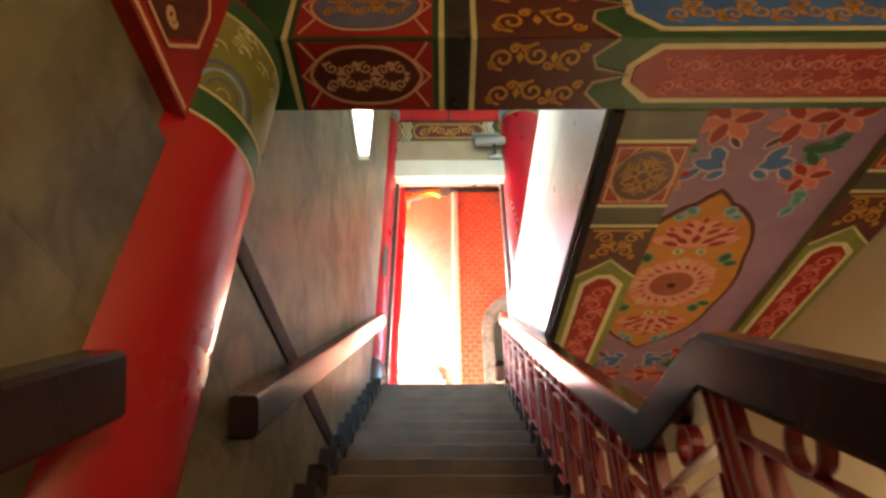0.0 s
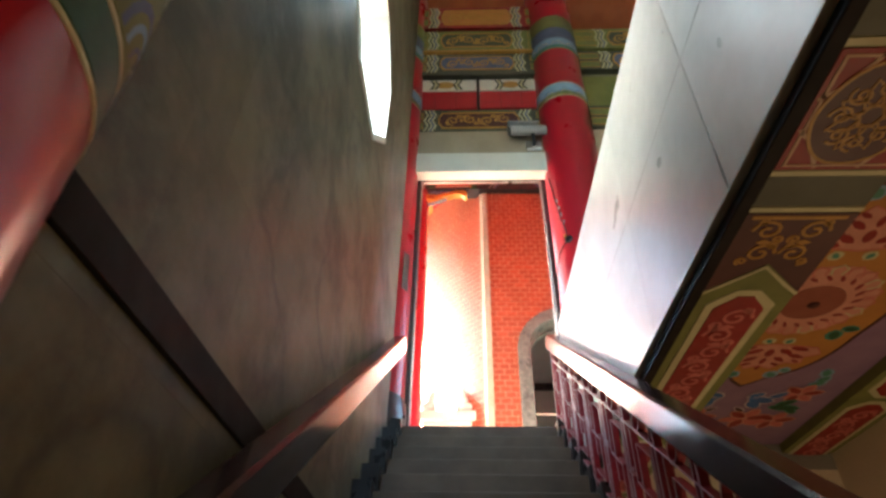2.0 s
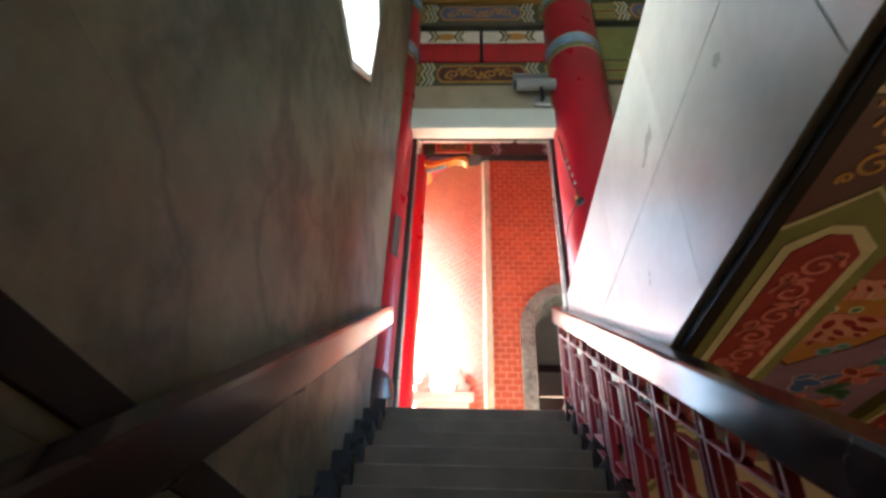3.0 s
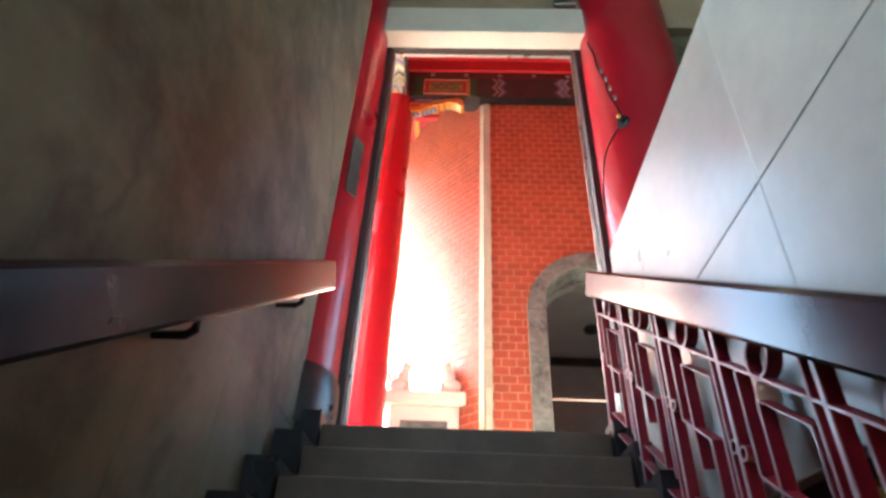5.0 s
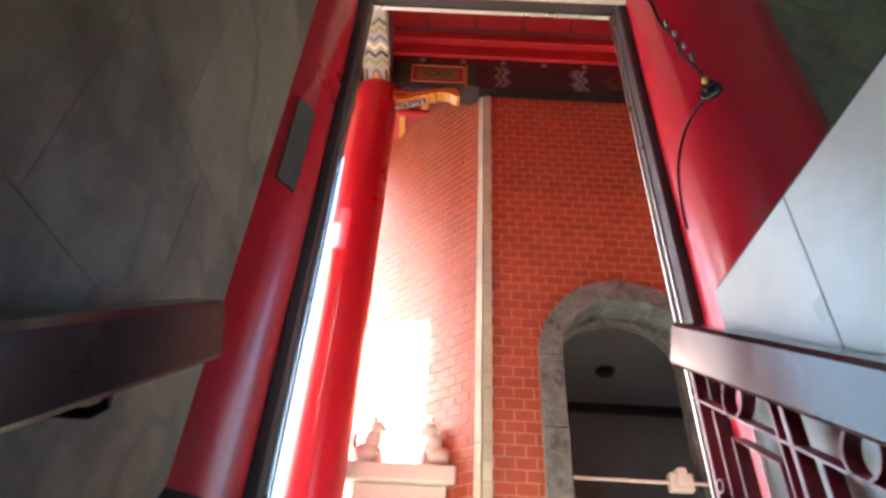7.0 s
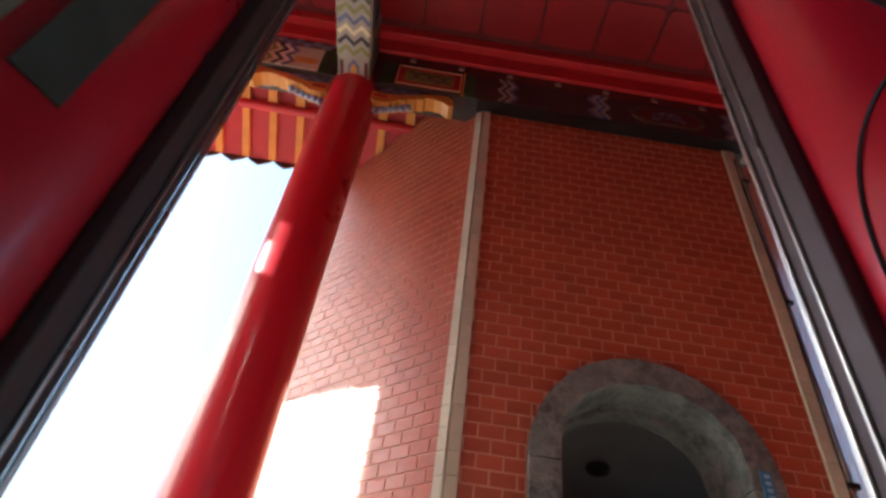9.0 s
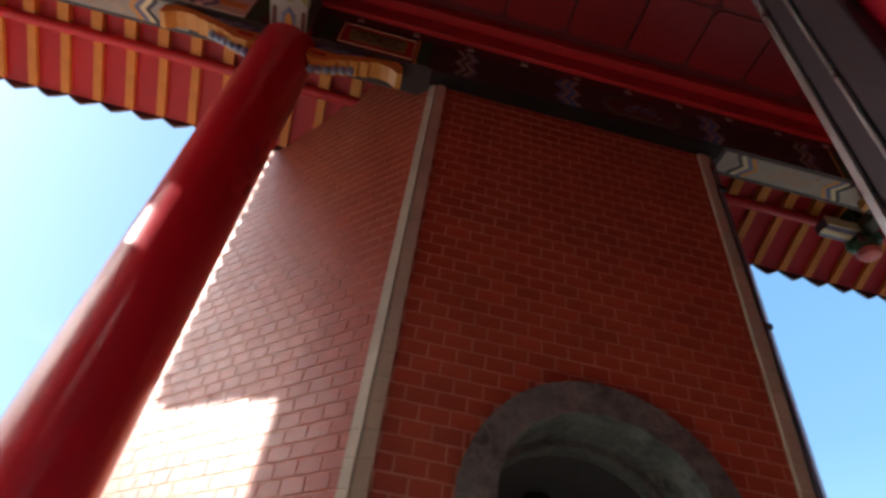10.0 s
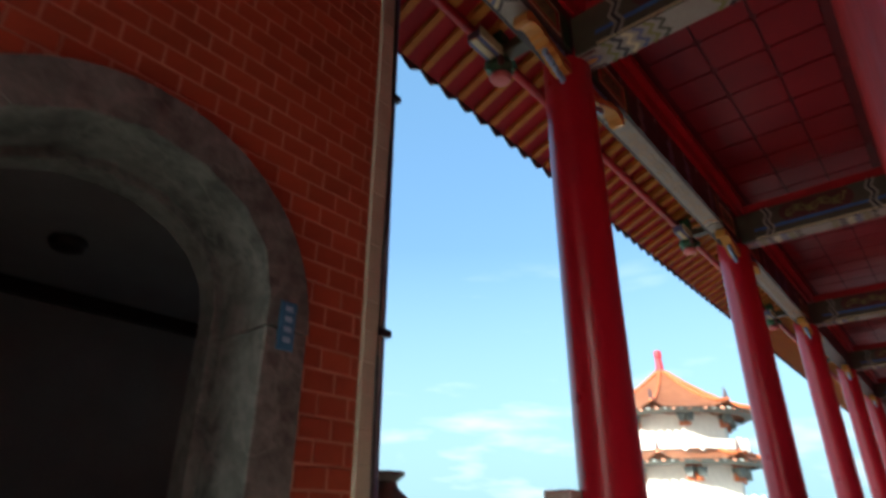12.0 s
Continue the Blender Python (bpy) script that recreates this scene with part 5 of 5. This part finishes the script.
# ---- tower ----
T0, T1 = 0.165, 2.25                     # its face towards the gallery
SIDE = T1 - T0
DG = SIDE * math.sqrt(0.5)
OCT_T = [(T0, WALL_Y), (T1, WALL_Y), (T1 + DG, WALL_Y + DG), (T1 + DG, WALL_Y + DG + SIDE), (T1, WALL_Y + 2 * DG + SIDE), (T0, WALL_Y + 2 * DG + SIDE), (T0 - DG, WALL_Y + DG + SIDE), (T0 - DG, WALL_Y + DG)]
ARCH_X, ARCH_Z, ARCH_R = 1.225, 6.10, 0.49     # opening: middle, spring line, half width
TH = 0.34
tower = thing("brick_tower", "octagonal red brick tower with pale corners and arched doorway", "tower", kind="structure")


def arch_pts(r, rise, n=10):
    return [(ARCH_X - T0 - r * math.cos(math.pi * i / n), ARCH_Z - TOP + rise * math.sin(math.pi * i / n)) for i in range(n + 1)]


for i in range(8):
    (ax, ay), (bx, by) = OCT_T[i], OCT_T[(i + 1) % 8]
    u = Vector((bx - ax, by - ay, 0))
    L = u.length
    u /= L
    if i == 0:
        a = arch_pts(ARCH_R + 0.03, 0.42)
        pts = [(0, 0), (a[0][0], 0)] + a + [(a[-1][0], 0), (L, 0), (L, 5.6), (0, 5.6)]
        part("wall", plate(pts, (ax, ay, TOP), u, UZ, TH, lift=-TH), MORTAR, tower)
    elif i == 2:
        # an added opening, out of view, that lets light into the interior
        for pts in (rect(0, 0.7, -4.2, 5.6), rect(1.3, L, -4.2, 5.6), rect(0.7, 1.3, -4.2, 1.5), rect(0.7, 1.3, 2.5, 5.6)):
            part("wall", plate(pts, (ax, ay, TOP), u, UZ, 0.3, lift=-0.3), MORTAR, tower)
    else:
        part("wall", plate(rect(0, L, -4.2, 5.6), (ax, ay, TOP), u, UZ, 0.3, lift=-0.3), MORTAR, tower)
OCT_IN = [((x - 1.2) * 0.9 + 1.2, (y - WALL_Y - 2.57) * 0.9 + WALL_Y + 2.57) for x, y in OCT_T]
part("inner_floor", plate(OCT_IN, (0, 0, TOP - 0.2), UX, UY, 0.19), GREY_DARK, tower)
part("inner_ceiling", plate(OCT_IN, (0, 0, 6.95), UX, UY, 0.15), GREY_DARK, tower)
part("tower_roof", plate(OCT_IN, (0, 0, 9.7), UX, UY, 0.3), TILE, tower)
part("inner_lining", box(T0 - DG + 0.3, T1 + DG - 0.3, 11.3, 11.4, TOP, 6.94), GREY_DARK, tower, "grey inner wall")
part("inner_beam", box(T0 - DG + 0.3, T1 + DG - 0.3, 11.22, 11.298, 6.84, 6.945), WOOD_DARK, tower)
# stone surround of the arch: jambs and voussoirs
NV, OUT_R, OUT_Z = 4, 0.66, 5.99
for k in range(NV):
    angs = [math.pi * (k + q / 6) / NV for q in range(7)]
    facets = [math.pi * (k + q / 2) / NV for q in range(3)]
    oo = [(ARCH_X - OUT_R * math.cos(a), OUT_Z + OUT_R * math.sin(a)) for a in angs]
    ii = [(ARCH_X - ARCH_R * math.cos(a), ARCH_Z + 0.392 * math.sin(a)) for a in facets[::-1]]
    if k == 0:
        ii.append((ARCH_X - ARCH_R, OUT_Z + 0.001))
    elif k == NV - 1:
        ii.insert(0, (ARCH_X + ARCH_R, OUT_Z + 0.001))
    part("voussoir", plate(oo + ii, (0, WALL_Y, 0), UX, UZ, 0.035 + 0.25 + 0.004 * (k % 2), lift=-0.25), GREY_STONE, tower, "grey granite arch stone")
for s in (-1, 1):
    zz = TOP
    for h in (0.75, 0.62, 0.56):
        z1 = min(zz + h, OUT_Z)
        xa, xb = ARCH_X + s * ARCH_R, ARCH_X + s * OUT_R
        part("jamb_stone", box(min(xa, xb), max(xa, xb), WALL_Y - 0.035 - 0.002 * (h > 0.6), WALL_Y + 0.25, zz + 0.001, z1 - 0.003, bevel=0.006), GREY_STONE, tower, "grey granite jamb stone")
        zz = z1
    xa, xb = ARCH_X + s * (ARCH_R - 0.035), ARCH_X + s * (ARCH_R + 0.03)
    part("inner_jamb", box(min(xa, xb), max(xa, xb), WALL_Y + 0.252, WALL_Y + 0.36, TOP, ARCH_Z + 0.02, bevel=0.006), GREY_STONE, tower)
inn = arch_pts(ARCH_R - 0.035, 0.355)
out = arch_pts(ARCH_R + 0.035, 0.45)
part("inner_arch", plate(out + inn[::-1], (T0, WALL_Y + 0.252, TOP), UX, UZ, 0.108, lift=-0.108), GREY_STONE, tower)
# corner strips, in lengths
for x, w, s in ((T0, 0.06, -1), (T1 - 0.085, 0.085, 1)):
    for k in range(40):
        z0 = TOP + k * 0.125
        part("corner_stone", box(x, x + w, WALL_Y - 0.02 - 0.001 * (k % 2), WALL_Y + 0.04, z0 + 0.001, z0 + 0.124, bevel=0.002), STRIP, tower)
        u = Vector((-s * 0.7071, -0.7071, 0)) if s > 0 else Vector((0.7071, -0.7071, 0))
        cx = T0 if s < 0 else T1
        o = Vector((cx, WALL_Y, z0)) - u * 0.06 if s < 0 else Vector((cx, WALL_Y, z0))
        d = u if s < 0 else Vector((0.7071, 0.7071, 0))
        part("corner_stone", plate(rect(0, 0.06, 0.001, 0.124), o, d, UZ, 0.02), STRIP, tower)
tag = thing("door_number_plate", "small blue plate with pale marks on the stone jamb", "sign", at=(1.79, WALL_Y - 0.04, 6.0))
part("plate", box(-0.032, 0.032, -0.008, 0.0, -0.085, 0.085, bevel=0.002), SCREEN, tag)
bm = bmesh.new()
for k in range(4):
    box(-0.014, 0.016, -0.0095, -0.0075, 0.05 - k * 0.036, 0.068 - k * 0.036, bm)
part("marks", bm, PALE_BLUE, tag)
rod = thing("barrier_rod", "pale metal rod across the arched doorway with a clamp", "barrier", at=(ARCH_X, WALL_Y + 0.20, 5.20))
part("rod", sweep([(-ARCH_R, 0, 0), (ARCH_R, 0, 0)], circle_profile(0.012, 10)), WHITE, rod, smooth=True)
part("clamp", box(0.20, 0.36, -0.04, 0.04, -0.06, 0.06, bevel=0.012), WHITE, rod, "white clamp")
part("clamp_knob", box(0.25, 0.31, -0.07, 0.07, -0.025, 0.085, bevel=0.01), WHITE, rod)
il = thing("ceiling_lamp", "round unlit lamp on the tower's inner ceiling", "lamp", at=(1.67, 10.3, 6.95))
part("shade", lathe([(0.10, 0.0), (0.11, -0.02), (0.09, -0.06), (0.03, -0.08)], seg=24), WOOD_DARK, il, smooth=True)
# stands for the corner strip's side face; sky light is in its violet colour
pipe = thing("corner_side_strip", "slim upright in the corner side's skylit violet, with a cable", "pipe", at=(T1 + 0.045, WALL_Y + 0.03, TOP))
part("pipe", lathe([(0.022, 0), (0.022, 5.0)], seg=14), GREY_BLUE, pipe, smooth=True)
part("cable", sweep([(-0.05 + 0.008 * math.sin(q * 0.9), -0.055, 0.1 + q * 0.35) for q in range(14)], circle_profile(0.008, 8)), IRON, pipe, "dark loose cable")
for q in range(4):
    part("clip", box(-0.06, 0.02, -0.05, -0.02, 0.8 + q * 1.2, 0.83 + q * 1.2), IRON, pipe)


# ---- distant pagoda ----
def pagoda(at, s, turn):
    p = thing("pagoda", "distant white pagoda with orange tiled roofs and balconies", "building", at=at)
    p.rotation_euler = (0, 0, radians(turn))
    p.scale = (1.28, 1.28, 1.0)
    N = 8

    for k, z in enumerate((-16.0, 0.0, 4.3)):
        h = (16.0, 4.3, 3.6)[k]
        r = (5.0, 4.4, 4.0)[k] * s
        bm = bmesh.new()
        lathe([(r, z * s), (r, (z + h) * s)], (0, 0), N, bm)
        bmesh.ops.rotate(bm, verts=bm.verts, cent=(0, 0, 0), matrix=Matrix.Rotation(math.pi / N, 3, "Z"))
        wall = part("storey_wall", bm, WHITE, p)
        if k:
            for i in range(N):
                a = 2 * math.pi * (i + 1.0) / N
                c, sn = math.cos(a), math.sin(a)
                d = r * math.cos(math.pi / N)
                o = Vector((c * d, sn * d, (z + 0.2) * s))
                u = Vector((-sn, c, 0))
                for q in (-1, 1):
                    e = q * 1.45 * s
                    part("corner_bracket", plate(rect(e - 0.22 * s, e + 0.22 * s, 1.9 * s, 3.4 * s), o, u, UZ, 0.25), TILE, p)
                    part("bracket", plate([(e - 0.3 * s, 2.9 * s), (e + 0.3 * s, 2.9 * s), (e + 0.15 * s, 2.2 * s), (e - 0.15 * s, 2.2 * s)], o, u, UZ, 0.6), GREY_STONE, p)
                    part("rail_post", plate(rect(e - 0.12 * s, e + 0.12 * s, -0.2 * s, 0.9 * s), o + Vector((c, sn, 0)) * 1.1 * s, u, UZ, 0.12), WHITE, p)
                part("balcony_rail", plate(rect(-1.95 * s, 1.95 * s, 0.0, 0.75 * s), o + Vector((c, sn, 0)) * 1.0 * s, u, UZ, 0.1), WHITE, p)
    for k, (z, r0, r1, h) in enumerate(((3.6, 6.4, 4.2, 1.1), (7.6, 6.2, 0.35, 4.3))):
        bm = bmesh.new()
        rings = []
        M = 8
        for q in range(M + 1):
            f = q / M
            r = r0 + (r1 - r0) * f
            loop = []
            for i in range(N * 6):
                a = 2 * math.pi * i / (N * 6)
                w = (i % 6) / 6
                seg = math.cos(math.pi / N) / math.cos((a % (2 * math.pi / N)) - math.pi / N)
                corner = max(0, 1 - min(w, 1 - w) * 6) * 0.45 * (1 - f) ** 3
                zz = z + h * (f ** 1.45) + corner
                loop.append(bm.verts.new((r * seg * s * math.cos(a), r * seg * s * math.sin(a), zz * s)))
            rings.append(loop)
        for a, b in zip(rings, rings[1:]):
            for i in range(N * 6):
                bm.faces.new((a[i], a[(i + 1) % (N * 6)], b[(i + 1) % (N * 6)], b[i]))
        under = [bm.verts.new((v.co.x * 0.66, v.co.y * 0.66, v.co.z - 0.25 * s)) for v in rings[0]]
        for i in range(N * 6):
            bm.faces.new((rings[0][i], under[i], under[(i + 1) % (N * 6)], rings[0][(i + 1) % (N * 6)]))
        bmesh.ops.solidify(bm, geom=bm.faces[:], thickness=0.1 * s)
        part("roof", bm, PAGODA_TILE, p)
        part("eave_shade", lathe([(r0 * 0.93 * s, (z - 0.05) * s), (r0 * 0.80 * s, (z - 0.35) * s)], (0, 0), 48, caps=False), GREY_STONE, p, "grey bracketed eave")
        for i in range(N):
            a = 2 * math.pi * i / N
            pts = [((r0 + (r1 - r0) * f) * s * math.cos(a), (r0 + (r1 - r0) * f) * s * math.sin(a), (z + h * f ** 1.45 + 0.45 * (1 - f) ** 3 + 0.10) * s) for f in (0, 0.12, 0.25, 0.4, 0.6, 0.8, 1)]
            part("ridge", sweep(pts, circle_profile(0.14 * s, 8)), TILE, p, "orange roof ridge")
            part("ridge_end", lathe([(0.16 * s, pts[0][2]), (0.05 * s, pts[0][2] + 0.9 * s)], (pts[0][0] * 0.97, pts[0][1] * 0.97), 8), TILE_DARK, p)
        for i in range(N * 9):
            a = 2 * math.pi * (i + 0.5) / (N * 9)
            seg = math.cos(math.pi / N) / math.cos((a % (2 * math.pi / N)) - math.pi / N)
            r = r0 * seg * 0.965 * s
            part("tile_end", box(r * math.cos(a) - 0.10 * s, r * math.cos(a) + 0.10 * s, r * math.sin(a) - 0.10 * s, r * math.sin(a) + 0.10 * s, (z - 0.20) * s, (z - 0.02) * s), GREY_STONE if i % 2 else PAGODA_TILE, p)
    part("finial", lathe([(0.45, 11.7), (0.28, 12.2), (0.22, 13.3), (0.27, 13.5), (0.25, 14.0), (0.1, 14.1)], (0, 0), 14), RED_DULL, p, "red roof finial")


pagoda((56.5, 26.6, 6.5), 1.0, 12)


# ---- pieces of walls: marble slabs and bricks, last ----
def slab_mesh(name, w, h, t, c, mat):
    """A flat piece in its own plane (x across, z up, front towards -y) with chamfered edges."""
    p = [(-w / 2, 0, -h / 2), (w / 2, 0, -h / 2), (w / 2, 0, h / 2), (-w / 2, 0, h / 2)]
    q = [(-w / 2 + c, -t, -h / 2 + c), (w / 2 - c, -t, -h / 2 + c), (w / 2 - c, -t, h / 2 - c), (-w / 2 + c, -t, h / 2 - c)]
    m = [(a, -(t - c), b) for a, _, b in p]
    me = bpy.data.meshes.new(name)
    me.from_pydata(p + m + q, [], [(8, 9, 10, 11)] + [(i, (i + 1) % 4, 4 + (i + 1) % 4, 4 + i) for i in range(4)] + [(4 + i, 4 + (i + 1) % 4, 8 + (i + 1) % 4, 8 + i) for i in range(4)])
    me.materials.append(mat)
    return me


def slabs(owner, x, face, ys, zs, mat, skip=lambda y0, y1, z0, z1: False):
    for i in range(len(ys) - 1):
        for j in range(len(zs) - 1):
            y0, y1, z0, z1 = ys[i], ys[i + 1], zs[j], zs[j + 1]
            if skip(y0, y1, z0, z1):
                continue
            gap = 0.0034 if face < 0 else 0.0012 if y0 > 4.4 else 0.0005
            me = slab_mesh("marble_slab", y1 - y0 - gap, z1 - z0 - gap, 0.03, gap * 0.6, mat)
            me.transform(Matrix.Translation((x, (y0 + y1) / 2, (z0 + z1) / 2)) @ Matrix.Rotation(radians(90 if face > 0 else -90), 4, "Z"))
            ob = new("marble_slab", me)
            ob.parent = owner


ZS = [0, 0.55, 1.1, 1.65, 2.2, 2.76, 3.4, 4.05, 4.6, 5.10, 5.65, 6.25, 6.85, 7.5, 8.1, 8.7, 9.3, 9.9, 11.2]
for j, (z0, z1) in enumerate(zip(ZS, ZS[1:])):
    spans = [(-4.2, 6.04)]
    if 5.0 < z0 < 7.4:
        spans = [(-4.2, 2.49), (4.43, 6.04)]
    elif z0 > 2.7 and z0 < 4.0:
        spans = [(1.41, 6.04)]
    for y0, y1 in spans:
        phase = 4.82 if j % 2 else 5.0
        cuts = [phase + 0.475 * k for k in range(-20, 4) if y0 + 0.08 < phase + 0.475 * k < y1 - 0.08]
        slabs(wall_left, XL - 0.03, 1, [y0] + cuts + [y1], [z0, z1], MARBLE)
sur = wall_with_hole(XL - 0.029, XL, 2.492, 4.428, 5.102, 7.498, octagon(WIN_Y, WIN_Z, WIN_R + 0.002))
part("window_surround", sur, MARBLE, wall_left)
slabs(par, 0.755, -1, [1.75, 2.50, 3.47, 4.44, 5.41, 5.86], [CEIL + 0.035, 4.30, PARAPET], MARBLE_PALE)

BW, BH, GAP = 0.1395, 0.080, 0.0085


def in_arch(x, z):
    """True where the arch or its stones take the wall's place."""
    if z < OUT_Z:
        return abs(x - ARCH_X) < OUT_R
    return math.hypot(x - ARCH_X, z - OUT_Z) < OUT_R


brick_me = slab_mesh("brick", BW - GAP, BH - GAP, 0.0035, 0.0015, BRICK)
verts, faces = [], []


def add_brick(bw, m):
    k = len(verts)
    w, h, t, c = (bw - GAP) / 2, (BH - GAP) / 2, 0.0035, 0.0015
    for p in ((-w, 0, -h), (w, 0, -h), (w, 0, h), (-w, 0, h), (-w + c, -t, -h + c), (w - c, -t, -h + c), (w - c, -t, h - c), (-w + c, -t, h - c)):
        verts.append(m @ Vector(p))
    faces.extend([(k + 4, k + 5, k + 6, k + 7)] + [(k + i, k + (i + 1) % 4, k + 4 + (i + 1) % 4, k + 4 + i) for i in range(4)])


rng = random.Random(4)
count = 0
for f in (0, 7, 1):
    (ax, ay), (bx, by) = OCT_T[f], OCT_T[(f + 1) % 8]
    u = Vector((bx - ax, by - ay, 0))
    L = u.length
    u /= L
    turn = Matrix.Rotation(math.atan2(u.y, u.x), 4, "Z")
    a_lo, a_hi = {0: (0.062, L - 0.087), 7: (0.0, L - 0.062), 1: (0.112, L)}[f]
    rows = int(5.55 / BH)
    for r in range(rows):
        z = 4.05 + (r + 0.5) * BH
        a = a_lo - 0.129 - (BW / 2 if r % 2 else 0)
        while a < a_hi:
            s0, s1 = max(a, a_lo), min(a + BW, a_hi)
            a += BW
            if s1 - s0 < 0.03:
                continue
            if f == 0:
                xm0, xm1 = ax + s0, ax + s1
                # clip to the arch's stones
                ins = [in_arch(xm0, z), in_arch((xm0 + xm1) / 2, z), in_arch(xm1, z)]
                if all(ins):
                    continue
                if any(ins):
                    while in_arch(xm0, z) and xm0 < xm1:
                        xm0 += 0.006
                    while in_arch(xm1, z) and xm1 > xm0:
                        xm1 -= 0.006
                    if xm1 - xm0 < 0.02:
                        continue
                    s0, s1 = xm0 - ax, xm1 - ax
            m = Matrix.Translation(Vector((ax, ay, z)) + u * ((s0 + s1) / 2)) @ turn
            m = m @ Matrix.Translation((0, rng.uniform(-0.0008, 0.0008), 0)) @ Matrix.Rotation(rng.uniform(-0.006, 0.006), 4, "Y")
            if f == 0 and 5.85 < z < 7.6 and count < 300 and abs(s1 - s0 - BW) < 0.001:
                ob = new("brick", brick_me)
                ob.parent = tower
                ob.matrix_world = m
                count += 1
            else:
                add_brick(s1 - s0, m)
me = bpy.data.meshes.new("brickwork")
me.from_pydata([tuple(p) for p in verts], [], faces)
me.materials.append(BRICK)
ob = new("brickwork", me)
ob.parent = tower
tagged(ob, kind="stuff")
